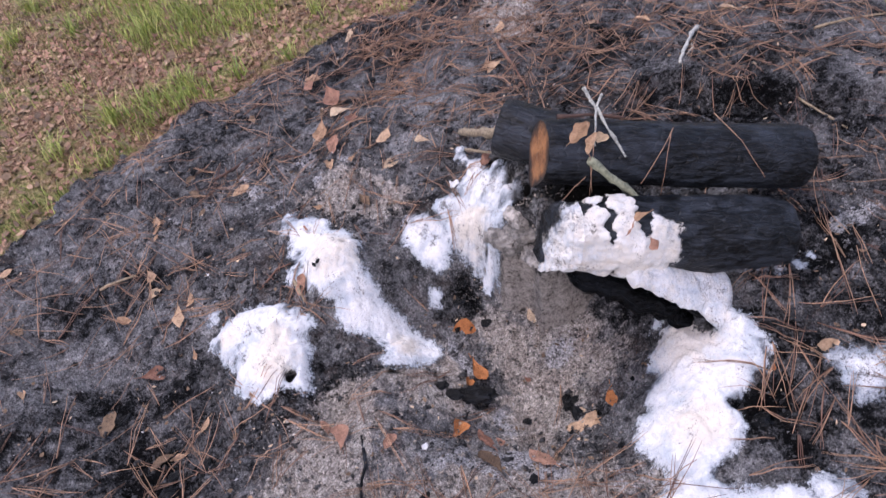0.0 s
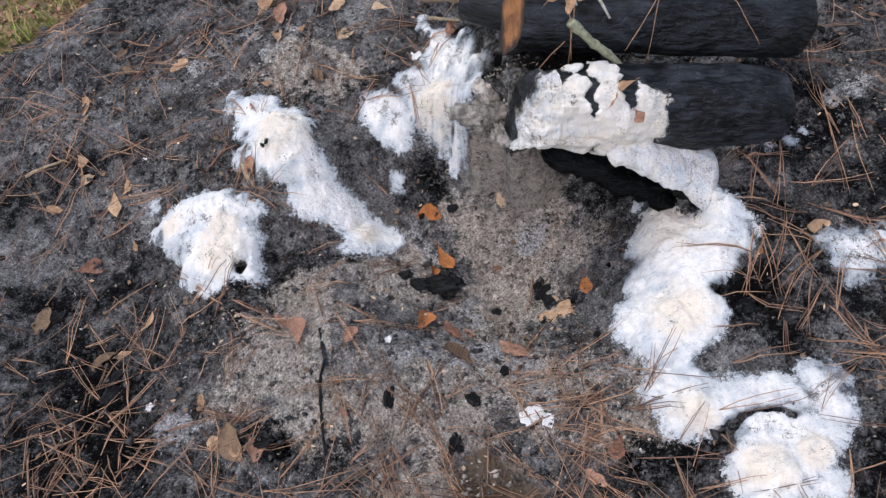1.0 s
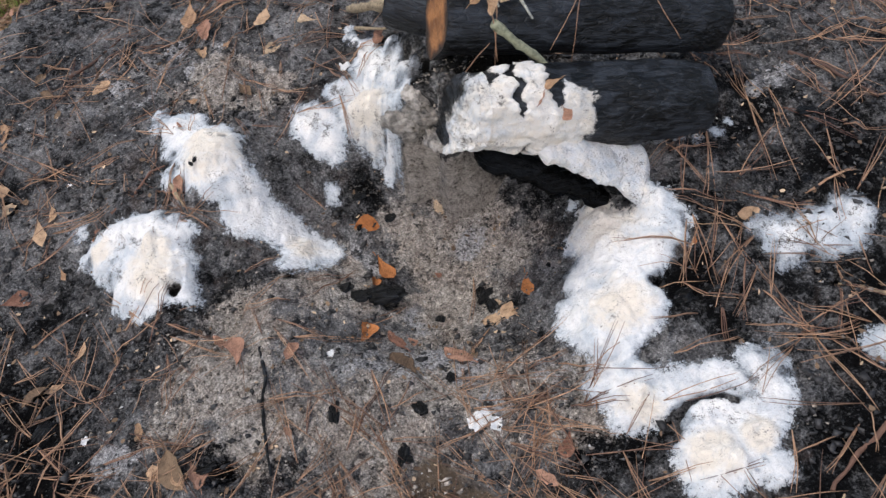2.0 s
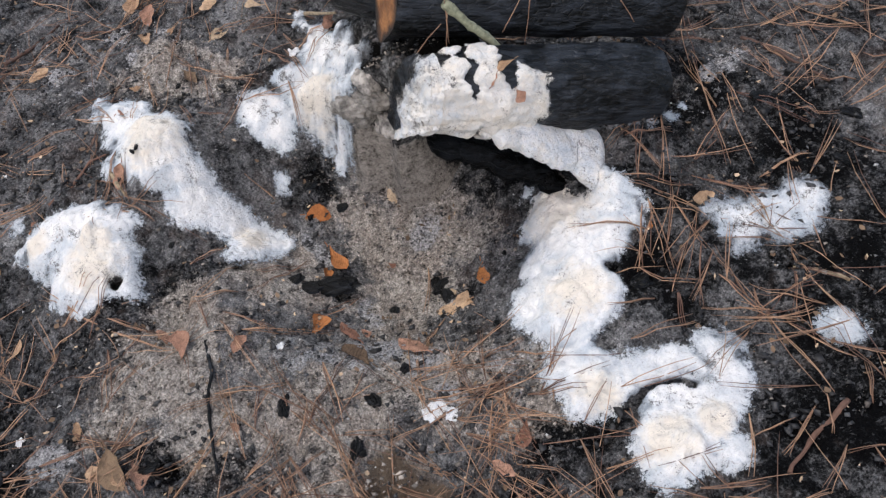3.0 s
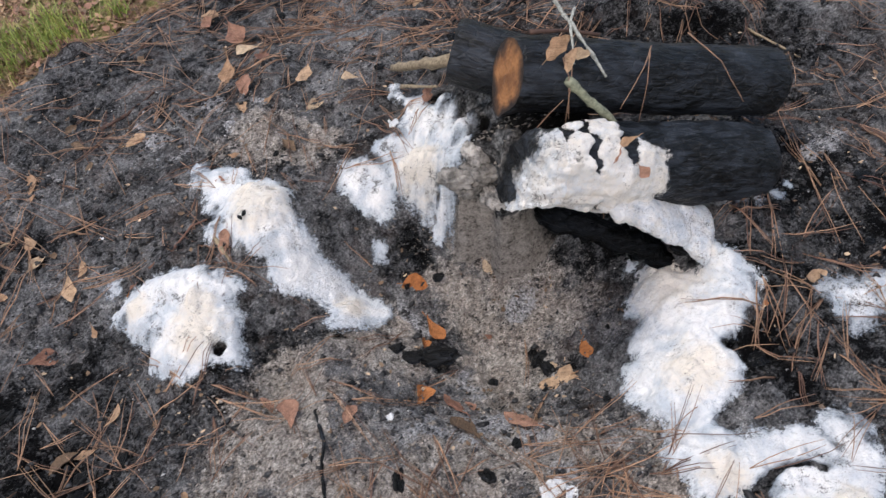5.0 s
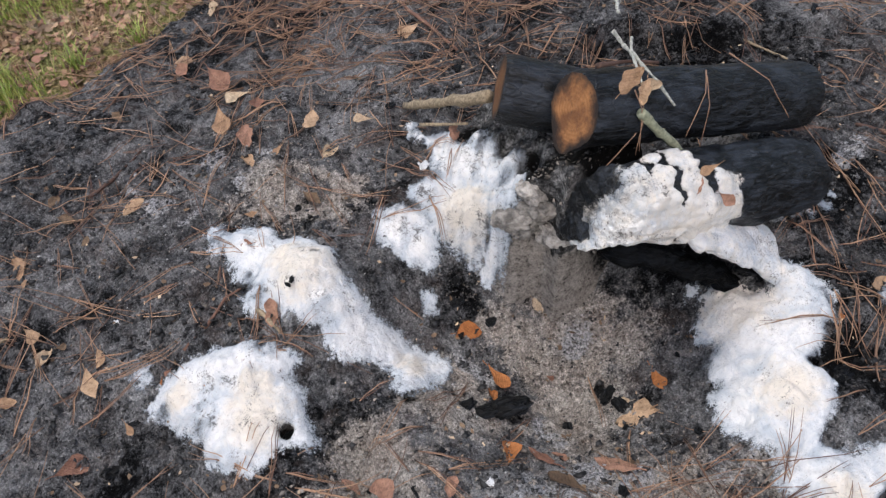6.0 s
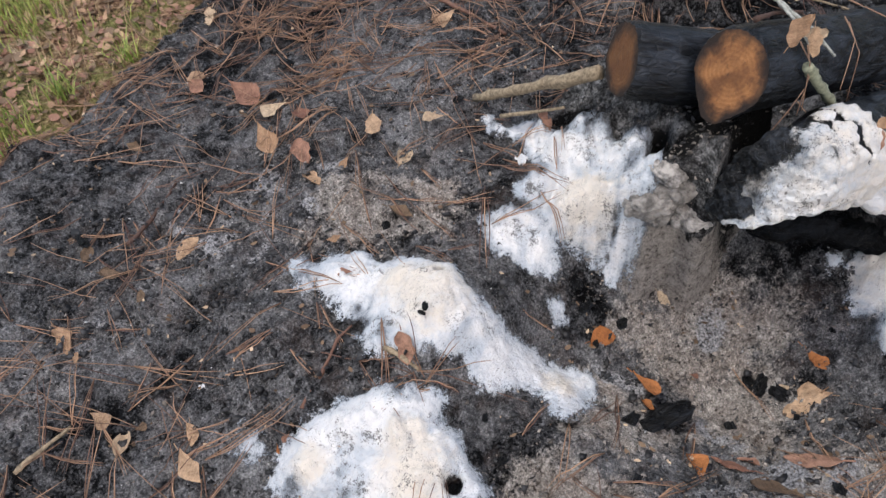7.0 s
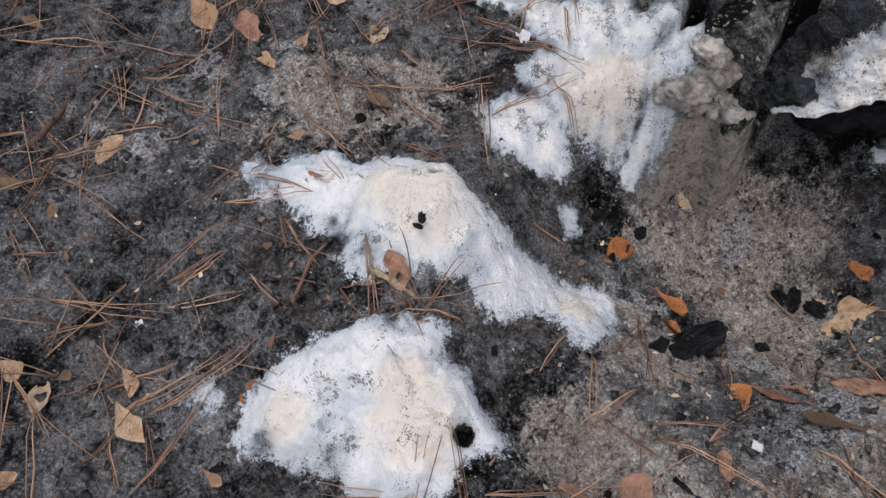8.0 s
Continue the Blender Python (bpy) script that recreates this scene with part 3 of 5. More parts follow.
def largest(keep):
    """Only the largest connected piece of a grid of spots."""
    lab = np.where(keep, np.arange(keep.size).reshape(keep.shape) + 1, 0)
    while True:
        up = lab.copy()
        up[1:] = np.maximum(up[1:], lab[:-1])
        up[:-1] = np.maximum(up[:-1], up[1:])
        up[:, 1:] = np.maximum(up[:, 1:], up[:, :-1])
        up[:, :-1] = np.maximum(up[:, :-1], up[:, 1:])
        up = np.where(keep, up, 0)
        if (up == lab).all():
            break
        lab = up
    ids, counts = np.unique(lab[lab > 0], return_counts=True)
    return lab == ids[counts.argmax()]


def ash_mound(name, blobs, height, label, thinness=0.0, seed=0, ragged=1.0, step=0.0038, grow=0.009, soft_edge=0.017, fade=None):
    """A soft heap of ash lying on the ground: blobs of x, y, radius run together, with a frayed edge."""
    ASH_SPOTS.extend(b for b in blobs if thinness < 0.4)
    x0, x1 = min(b[0] - b[2] for b in blobs) - 0.04, max(b[0] + b[2] for b in blobs) + 0.04
    y0, y1 = min(b[1] - b[2] for b in blobs) - 0.04, max(b[1] + b[2] for b in blobs) + 0.04
    gx, gy = np.meshgrid(np.arange(x0, x1, step), np.arange(y0, y1, step))
    x, y = gx.ravel(), gy.ravel()
    d = np.full(x.shape, -1.0)
    for a, b, r in blobs:
        d = np.maximum(d, r - np.hypot(x - a, y - b))
    d = np.minimum(d, 0.05) + grow
    d += ragged * (0.008 * grain(x, y, 26, 40 + seed, 3) + 0.004 * grain(x, y, 90, 41 + seed, 2))
    for a, b, r, deep in HOLES:
        d = d - 0.085 * np.exp(-((x - a) ** 2 + (y - b) ** 2) / (0.66 * r) ** 2)
    d = d - 0.055 * dab(x + 0.004 * grain(x, y, 60, 48, 2), y + 0.004 * grain(x, y, 60, 49, 2), GROOVE)
    full = np.maximum(d, 0)
    foot = lie(x, y)
    for dx, dy in ((0, 0), (0.007, 0), (-0.007, 0), (0, 0.007), (0, -0.007), (0.005, 0.005), (0.005, -0.005), (-0.005, 0.005), (-0.005, -0.005)):
        foot = np.maximum(foot, stump_z(x + dx, y + dy))
    puff = 1 + 0.45 * grain(x, y, 17, 42 + seed, 2) + 0.25 * grain(x, y, 45, 44 + seed, 2) + 0.5 * dab(x, y, CREAM)
    z = foot + height * (1 - np.exp(-full / 0.022)) * puff
    z += np.clip(d / 0.03, 0, 1) * 0.0022 * grain(x, y, 110, 43 + seed, 3)
    z = np.maximum(z, np.maximum(ground_z(x, y), foot) + 0.0015 + 0.1 * np.minimum(full, 0.02))
    keep = largest((d > -0.020).reshape(gx.shape)).ravel()
    nx, ny = gx.shape[1], gx.shape[0]
    i = np.arange(nx * ny).reshape(ny, nx)
    faces = np.stack([i[:-1, :-1], i[:-1, 1:], i[1:, 1:], i[1:, :-1]], -1).reshape(-1, 4)
    faces = faces[keep[faces].all(1)]
    used = np.unique(faces)
    back = np.zeros(nx * ny, int)
    back[used] = np.arange(len(used))
    me = mesh_of(name, np.stack([x, y, z], -1)[used], back[faces].tolist(), ASH)
    store(me, "depth", np.clip(d / soft_edge, -1.2, 4)[used])
    # the grey band along the groove paints its soft shade into the ash
    store(me, "dusty", (thinness + (fade(x, y) if fade else 0) + 0.6 * dab(x, y, [(a, b, 1.7 * r) for a, b, r in GROOVE]) + 0.75 * dab(x, y, BARE) * (0.8 + 0.5 * grain(x, y, 60, 47, 2)))[used])
    store(me, "cream", dab(x, y, CREAM)[used])
    return tagged(new(name, me), label, "ash", "white ash round the burnt hollow")


ash_mound("ash_mound", [(-0.509, 0.086, 0.105), (-0.602, 0.179, 0.07), (-0.506, 0.11, 0.1), (-0.527, 0.065, 0.092), (-0.65, 0.194, 0.04), (-0.497, 0.056, 0.086), (-0.425, 0.128, 0.035), (-0.548, 0.149, 0.082), (-0.683, 0.197, 0.021), (-0.617, 0.194, 0.058), (-0.464, 0.023, 0.045), (-0.521, 0.041, 0.074), (-0.458, 0.128, 0.058), (-0.416, 0.125, 0.028), (-0.60, 0.105, 0.038), (-0.57, 0.07, 0.048), (-0.44, 0.0, 0.033)], 0.027, "rounded heap of fluffy white ash on charred ground", seed=1)
ash_mound("ash_mound", [(-0.695, 0.295, 0.020), (-0.690, 0.276, 0.017)], 0.006, "small spot of bluish white ash", 0.2, seed=2)
ash_mound("ash_mound", [(-0.342, 0.302, 0.088), (-0.387, 0.44, 0.056), (-0.255, 0.149, 0.055), (-0.15, 0.074, 0.054), (-0.297, 0.227, 0.065), (-0.345, 0.335, 0.084), (-0.192, 0.113, 0.044), (-0.444, 0.497, 0.029), (-0.186, 0.038, 0.03), (-0.396, 0.461, 0.053), (-0.381, 0.392, 0.062), (-0.324, 0.281, 0.085), (-0.405, 0.293, 0.039), (-0.321, 0.356, 0.061), (-0.108, 0.065, 0.027), (-0.444, 0.533, 0.016), (-0.261, 0.188, 0.05), (-0.303, 0.137, 0.02), (-0.357, 0.47, 0.026), (-0.21, 0.122, 0.044), (-0.399, 0.434, 0.05), (-0.198, 0.026, 0.02), (-0.162, 0.062, 0.049), (-0.276, 0.14, 0.04), (-0.456, 0.479, 0.014), (-0.45, 0.509, 0.023), (-0.396, 0.359, 0.039)], 0.021, "long trail of white and cream ash", seed=3)
ash_mound("ash_mound", [(0.113, 0.405, 0.060), (0.071, 0.33, 0.065), (-0.046, 0.315, 0.055), (0.107, 0.483, 0.033), (-0.073, 0.333, 0.05), (0.017, 0.363, 0.041), (0.119, 0.540, 0.026), (0.056, 0.258, 0.025), (-0.04, 0.258, 0.018), (0.116, 0.507, 0.028), (0.074, 0.225, 0.013), (0.164, 0.42, 0.030), (0.095, 0.453, 0.034), (0.107, 0.363, 0.056), (0.08, 0.591, 0.011), (-0.094, 0.372, 0.018), (0.131, 0.549, 0.020), (0.08, 0.618, 0.01), (0.086, 0.573, 0.01), (0.071, 0.27, 0.027), (0.09, 0.262, 0.034), (0.085, 0.238, 0.028), (0.105, 0.228, 0.022), (0.047, 0.333, 0.06), (0.062, 0.24, 0.02), (-0.079, 0.366, 0.027), (-0.046, 0.291, 0.04), (0.11, 0.552, 0.018), (0.15, 0.30, 0.05), (0.15, 0.36, 0.05), (0.14, 0.24, 0.035), (0.10, 0.20, 0.028), (0.118, 0.215, 0.028), (0.172, 0.29, 0.045), (0.165, 0.24, 0.035)], 0.014, "streaky white and grey ash on the flank of the stump", 0.20, seed=4, soft_edge=0.012, fade=lambda x, y: 0.32 * np.clip((x + 0.02) / 0.08, 0, 1) * grain(0.8 * x - 0.6 * y, 0.1 * (0.6 * x + 0.8 * y), 85, 5, 2) + 0.55 * np.clip((x - 0.07) / 0.10, 0, 1) * np.clip((0.48 - y) / 0.06, 0, 1))
ash_mound("ash_mound", [(-0.073, 0.181, 0.015), (-0.066, 0.196, 0.012)], 0.006, "small tuft of white ash", 0.25, seed=6)
ash_mound("ash_mound", [(0.427, -0.348, 0.097), (0.538, -0.651, 0.09), (0.487, -0.24, 0.093), (0.403, -0.522, 0.065), (0.643, -0.576, 0.051), (0.589, -0.225, 0.056), (0.484, -0.705, 0.06), (0.469, -0.144, 0.048), (0.49, -0.57, 0.05), (0.391, -0.462, 0.049), (0.583, -0.735, 0.033), (0.397, -0.561, 0.049), (0.586, -0.648, 0.065), (0.484, -0.363, 0.057), (0.541, -0.255, 0.068), (0.586, -0.198, 0.046), (0.376, -0.333, 0.058), (0.478, -0.108, 0.029), (0.643, -0.558, 0.044), (0.457, -0.255, 0.08), (0.463, -0.165, 0.056), (0.508, -0.678, 0.079), (0.517, -0.588, 0.058), (0.358, -0.501, 0.032), (0.409, -0.408, 0.063), (0.655, -0.564, 0.044), (0.586, -0.15, 0.020), (0.625, -0.6, 0.049), (0.466, -0.555, 0.046), (0.452, -0.060, 0.013), (0.458, -0.085, 0.012), (0.574, -0.237, 0.063), (0.556, -0.552, 0.036), (0.60, -0.560, 0.034), (0.500, -0.545, 0.034), (0.608, -0.626, 0.05), (0.655, -0.605, 0.035), (0.525, -0.535, 0.03)], 0.024, "long winding trail of white ash from the burnt log", seed=7)
ash_mound("ash_mound", [(0.824, -0.317, 0.06), (0.947, -0.326, 0.058), (0.905, -0.335, 0.059), (0.971, -0.308, 0.051), (0.803, -0.296, 0.044), (0.884, -0.305, 0.041), (0.815, -0.335, 0.047), (0.893, -0.374, 0.026), (0.977, -0.326, 0.039), (0.962, -0.29, 0.034), (0.767, -0.281, 0.011)], 0.007, "thin patchy bluish white ash under pine needles", 0.52, seed=8)
# thin flat ash laid here to stand in for a wisp of smoke
ash_mound("ash_mound", [(0.575, -0.045, 0.022), (0.615, -0.030, 0.020), (0.66, -0.040, 0.018), (0.70, -0.052, 0.016), (0.74, -0.055, 0.018), (0.79, -0.05, 0.014), (0.83, -0.035, 0.010)], 0.004, "thin grey ash in place of a smoky wisp along the burnt log", 0.55, seed=10)
ash_mound("ash_mound", [(0.884, -0.589, 0.036)], 0.006, "small thin patch of pale ash", 0.25, seed=9)


def cover(x, y):
    """How far ash raises the surface."""
    x, y = np.asarray(x, float), np.asarray(y, float)
    h = 0.0 * x
    for a, b, r in ASH_SPOTS:
        h = np.maximum(h, 0.020 * np.clip((r - np.hypot(x - a, y - b)) / 0.03 + 0.3, 0, 1))
    return h + np.maximum(0, stump_z(x, y) - lie(x, y))


# ---- logs ----
def log(p0, p1, r0, r1, label, seed, cut0=True, cut1=False, squeeze=0.03, swell=None):
    """A charred log from p0 to p1: a lumpy body and a face at each end. Gives back its surface as a function too."""
    p0, p1 = Vector(p0), Vector(p1)
    length = (p1 - p0).length
    way = (p1 - p0).normalized()
    base = new("charred_log")
    side = way.cross(Vector((0, 0, 1))).normalized()
    up = side.cross(way)
    base.matrix_world = Matrix.Translation(p0) @ Matrix((way, -side, up)).transposed().to_4x4()
    place = base.matrix_world.copy()
    sides, rings = 84, max(24, int(length / 0.007))
    verts = []

    def radius(u, a):
        r = r0 + (r1 - r0) * u
        if swell:
            r *= swell(u, a)
        q = Vector((u * length * 6, math.cos(a) * 1.4, math.sin(a) * 1.4)) + Vector((seed, 0, 0))
        r *= 1 + squeeze * 2.2 * noise.noise(q) + squeeze * 0.9 * noise.noise(q * 3.3) + 0.030 * noise.noise(Vector((u * length * 34, math.cos(a) * 9, math.sin(a) * 9 + seed))) + 0.012 * noise.noise(Vector((u * length * 110, math.cos(a) * 24, math.sin(a) * 24 + seed)))
        return r

    def surface(u, a, out=0.0):
        r = radius(u, a) + out
        return place @ Vector((u * length, math.cos(a) * r, math.sin(a) * r))

    for k in range(rings + 1):
        u = k / rings
        end = min(u, 1 - u) * length
        lip = 1 - 0.05 * max(0, 1 - end / 0.01)
        for s in range(sides):
            a = 2 * math.pi * s / sides
            r = radius(u, a) * lip
            verts.append((u * length, math.cos(a) * r, math.sin(a) * r))
    faces = []
    for k in range(rings):
        for s in range(sides):
            a, b = k * sides + s, k * sides + (s + 1) % sides
            faces.append((a, b, b + sides, a + sides))
    part("body", mesh_of("log_body", verts, faces, CHAR), base)
    for u, cut in ((0.0, cut0), (1.0, cut1)):
        fv, ff, rim = [(u * length + (0.002 if u else -0.002), 0, 0)], [], [0.0]
        for j in range(1, 15):
            q = j / 14
            for s in range(sides):
                a = 2 * math.pi * s / sides
                r = radius(u, a) * 0.95 * q
                bump = 0.0022 * noise.noise(Vector((math.cos(a) * r * 70, math.sin(a) * r * 70, seed))) * (1 - q)
                fv.append((u * length + bump + (0.002 if u else -0.002) * (1 - q), math.cos(a) * r, math.sin(a) * r))
                rim.append(q)
        for s in range(sides):
            ff.append((0, 1 + s, 1 + (s + 1) % sides))
            for j in range(13):
                a, b = 1 + j * sides + s, 1 + j * sides + (s + 1) % sides
                ff.append((a, a + sides, b + sides, b))
        me = mesh_of("cut_face", fv, ff, (CUT if swell else OLD_CUT) if cut else CHAR)
        store(me, "rim", rim)
        part("cut_face" if cut else "burnt_end", me, base, "orange brown sawn face with scorched rim" if cut else "")
    tagged(base, label, "log", "charred logs")
    return surface, base


def drip(u, a):
    """The sawn end draws down to a point below."""
    return 1 + 0.42 * max(0, -math.sin(a)) ** 9 * max(0, 1 - u * 14)


def worn(u, a):
    return 0.80 + 0.20 * min(1, u * 4) - 0.10 * max(0, u - 0.85) * 5


log((0.258, 0.172, 0.343), (0.88, 0.185, 0.125), 0.073, 0.077, "black charred log with orange sawn end propped on another log", 3, swell=drip)
log((0.196, 0.360, 0.290), (0.355, 0.272, 0.246), 0.072, 0.072, "black charred log with weathered sawn end behind another", 11)
burnt, burnt_log = log((0.277, 0.003, 0.234), (0.775, 0.025, 0.055), 0.088, 0.086, "thick burnt log with white ash crust on one end", 23, False, False, 0.06, worn)


def stump(label):
    """The burnt-out stump under the logs: a sloping top with a steep crumbling flank."""
    step = 0.004
    gx, gy = np.meshgrid(np.arange(-0.06, 0.50, step), np.arange(0.08, 0.60, step))
    x, y = gx.ravel(), gy.ravel()
    h = stump_rise(x, y)
    z = stump_z(x, y) - 0.02 * (1 - h)
    keep = (h > 0.0) & (z > lie(x, y) - 0.02)
    ny, nx = gx.shape
    i = np.arange(nx * ny).reshape(ny, nx)
    faces = np.stack([i[:-1, :-1], i[:-1, 1:], i[1:, 1:], i[1:, :-1]], -1).reshape(-1, 4)
    faces = faces[keep[faces].any(1)]
    used = np.unique(faces)
    back = np.zeros(nx * ny, int)
    back[used] = np.arange(len(used))
    me = mesh_of("burnt_stump", np.stack([x, y, z], -1)[used], back[faces].tolist(), STUMP)
    store(me, "earth", np.clip((0.075 + 0.05 * grain(x, y, 14, 96, 2) - z) / 0.06, 0, 1)[used])
    # pits blackened; spots under the logs paint the shade that falls there
    store(me, "soot_and_shade", dab(x, y, [(a, b, 1.15 * r) for a, b, r, d in STUMP_PITS] + [(0.33, 0.20, 0.09), (0.42, 0.22, 0.1), (0.225, 0.20, 0.028), (0.17, 0.45, 0.05)])[used])
    tagged(new("burnt_stump", me), label, "stump")


stump("burnt stump of black and grey charred wood under the logs")


def rotten_lump(x, y, size, turn, seed):
    """A crumbling lump of grey burnt wood on the stump's flank, cracked into rounded knobs."""
    bm = bmesh.new()
    bmesh.ops.create_icosphere(bm, subdivisions=5, radius=1.0)
    off = Vector((seed * 3.7, seed * 1.9, 0))
    for v in bm.verts:
        c = v.co
        crack = abs(noise.noise(c * 2.1 + off))
        k = 0.85 + 0.30 * noise.noise(c * 1.3 + off) + 0.30 * min(0.5, crack) + 0.10 * noise.noise(c * 6 + off) + 0.05 * noise.noise(c * 14 + off)
        v.co = Vector((c.x * 1.25, c.y * 0.85, c.z * 0.75)) * k * size
    me = bpy.data.meshes.new("rotten_wood_lump")
    bm.to_mesh(me)
    bm.free()
    me.shade_smooth()
    me.materials.append(LUMP)
    ob = new("rotten_wood_lump", me)
    ob.matrix_world = pose(x, y, float(stump_z(np.array([x]), np.array([y]))[0]), 25 * math.sin(seed * 2.3), 20 * math.cos(seed * 1.7), turn)
    tagged(ob, "crumbling grey brown lump of burnt stump wood", "burnt wood", "crumbling lumps of the stump")


for k, (x, y, size, turn) in enumerate(((0.138, 0.188, 0.040, -40), (0.166, 0.174, 0.034, 10), (0.192, 0.172, 0.040, -20), (0.208, 0.140, 0.036, -60), (0.122, 0.212, 0.024, 30), (0.180, 0.192, 0.030, 120))):
    rotten_lump(x, y, size, turn, k + 1)


def crust(name, surface, u0, u1, a0, a1, inside, thick, label, dusty=0.0, cream=0.0, nu=150, na=150):
    """Ash clinging to a surface; inside(u, a, place) gives how deep within the patch a spot is."""
    verts, depth, dim = [], [], []
    for k in range(nu + 1):
        for s in range(na + 1):
            u, a = u0 + (u1 - u0) * k / nu, a0 + (a1 - a0) * s / na
            p = surface(u, a)
            d = inside(u, a, p)
            d += 0.6 * noise.noise(p * 26) + 0.45 * noise.noise(p * 70)
            bulge = max(0, min(1, d * 0.5)) * thick * (1 + 0.7 * noise.noise(p * 40)) + 0.002
            verts.append(surface(u, a, bulge))
            depth.append(max(-1, min(4, d)))
            dim.append(dusty(u, a) if callable(dusty) else dusty)
    faces = []
    for k in range(nu):
        for s in range(na):
            q = k * (na + 1) + s
            g = (q, q + 1, q + na + 2, q + na + 1)
            if all(depth[i] > -0.95 for i in g):
                faces.append(g)
    used = sorted({i for g in faces for i in g})
    back = {i: n for n, i in enumerate(used)}
    me = mesh_of(name, [verts[i] for i in used], [tuple(back[i] for i in g) for g in faces], ASH)
    store(me, "depth", [depth[i] for i in used])
    store(me, "dusty", [dim[i] for i in used])
    store(me, "cream", [cream] * len(used))
    tagged(new(name, me), label, "ash", "white ash round the burnt hollow")


def finger(u, a, middle, width, reach):
    """A black gap running down from the top of the log."""
    way = middle + 0.030 * noise.noise(Vector((a * 3.0, middle * 90, 2.0))) + 0.012 * noise.noise(Vector((a * 11.0, middle * 90, 5.0)))
    wide = width * (1 + 0.7 * noise.noise(Vector((a * 5.0, middle * 70, 9.0))))
    return 5.0 * math.exp(-((u - way) / wide) ** 2) / (1 + math.exp((a - reach) * 9))


def on_log(u, a, p):
    """Cream ash over the front of the worn end, broken by black fingers from the top."""
    gaps = finger(u, a, 0.015, 0.040, 1.70) + finger(u, a, 0.125, 0.013, 2.60) + finger(u, a, 0.27, 0.030, 2.45) + finger(u, a, 0.36, 0.075, 1.90)
    return min((0.43 - u) * 28, (u + 0.06) * 25, 2.5, (a - 0.9) * 5) - gaps - 3.0 * max(0, a - 2.9) * max(0, 0.45 + 1.3 * noise.noise(Vector((u * 26, 7.0, 0))))


crust("ash_crust", burnt, -0.035, 0.50, 0.9, 4.9, on_log, 0.007, "white and cream ash crust on the burnt log end", lambda u, a: 0.35 * max(0, min(1, (a - 3.1) * 1.2)), 0.75)


END, SHOULDER, TIP = Vector((0.277, 0.003, 0.234)), Vector((0.218, 0.028, 0.218)), Vector((0.222, 0.088, 0.110))


CORE = Vector((0.292, 0.048, 0.165))


def slope(u, a, out=0.0):
    """The burnt end of the log bulging and running down to the stump: its ring narrows to a blunt tip."""
    ring = burnt(0.012, a)
    middle = END.lerp(SHOULDER, u).lerp(SHOULDER.lerp(TIP, u), u)
    p = middle + (ring - END) * (1 - 0.20 * u - 0.32 * u * u)
    lumps = 0.012 * noise.noise(p * 17) + 0.008 * noise.noise(p * 48) + 0.004 * noise.noise(p * 110)
    return p + (p - CORE).normalized() * (out + (lumps + 0.008 * math.sin(math.pi * min(1, u))) * min(1, u * 6))


def burnt_tip():
    """The crumbling grey and black end of the log."""
    n, sides = 44, 96
    verts = [slope(k / n, 2 * math.pi * q / sides) for k in range(n + 1) for q in range(sides)]
    faces = [(k * sides + q, k * sides + (q + 1) % sides, (k + 1) * sides + (q + 1) % sides, (k + 1) * sides + q) for k in range(n) for q in range(sides)]
    verts.append(TIP + Vector((-0.02, 0.02, -0.012)))
    faces += [(n * sides + q, n * sides + (q + 1) % sides, len(verts) - 1) for q in range(sides)]
    inward = burnt_log.matrix_basis.inverted()
    part("burnt_tip", mesh_of("burnt_tip", [inward @ v for v in verts], faces, CHAR), burnt_log, "crumbling grey and black burnt end")


burnt_tip()


def on_slope(u, a, p):
    """Thick along the lower lip, fading upwards into the grey wood."""
    return min(2.8, (a - 1.3 + 0.5 * noise.noise(p * 14)) * 1.9, (4.55 - a) * 6, (1.0 - u) * 8)


crust("ash_crust", slope, 0.0, 1.0, 0.9, 4.9, on_slope, 0.010, "cream to grey ash on the lip of the burnt log end", lambda u, a: 0.14 + 0.14 * u + 0.85 * max(0, min(1, (2.8 - a) * 0.8)) * max(0, min(1, (u - 0.22) * 2.4)), 0.55)


def ash_mass(points, radii, label, seed, dusty):
    """A hanging bank of ash: a lumpy roll along a few points."""
    pts = [Vector(p) for p in points]
    n, sides = 110, 110
    verts, depth = [], []
    for k in range(n + 1):
        t = k / n * (len(pts) - 1)
        i = min(int(t), len(pts) - 2)
        q = pts[i].lerp(pts[i + 1], t - i)
        r = radii[i] + (radii[i + 1] - radii[i]) * (t - i)
        u = k / n
        r *= min(1, math.sqrt(max(0, u) * 9), math.sqrt(max(0, 1 - u) * 9)) + 0.01
        way = (pts[i + 1] - pts[i]).normalized()
        side = way.cross(Vector((0.3, -0.2, 1))).normalized()
        up = side.cross(way)
        for s in range(sides):
            a = 2 * math.pi * s / sides
            d = side * (1.25 * math.cos(a)) + up * (0.5 * math.sin(a))
            p = q + d * r
            p = p + d * (0.38 * r * noise.noise(p * 16 + Vector((seed, 0, 0))) + 0.006 * noise.noise(p * 42) + 0.003 * noise.noise(p * 95) + 0.0015 * noise.noise(p * 190))
            verts.append(p)
            depth.append(2.1 + 1.9 * noise.noise(p * 22 + Vector((0, seed, 0))))
    faces = [(k * sides + s, k * sides + (s + 1) % sides, (k + 1) * sides + (s + 1) % sides, (k + 1) * sides + s) for k in range(n) for s in range(sides)]
    me = mesh_of("ash_bank", verts, faces, ASH)
    store(me, "depth", depth)
    store(me, "dusty", [dusty[0] + (dusty[1] - dusty[0]) * (i // sides) / n for i in range(len(verts))])
    store(me, "cream", [0.45] * len(verts))
    tagged(new("ash_bank", me), label, "ash", "white ash round the burnt hollow")


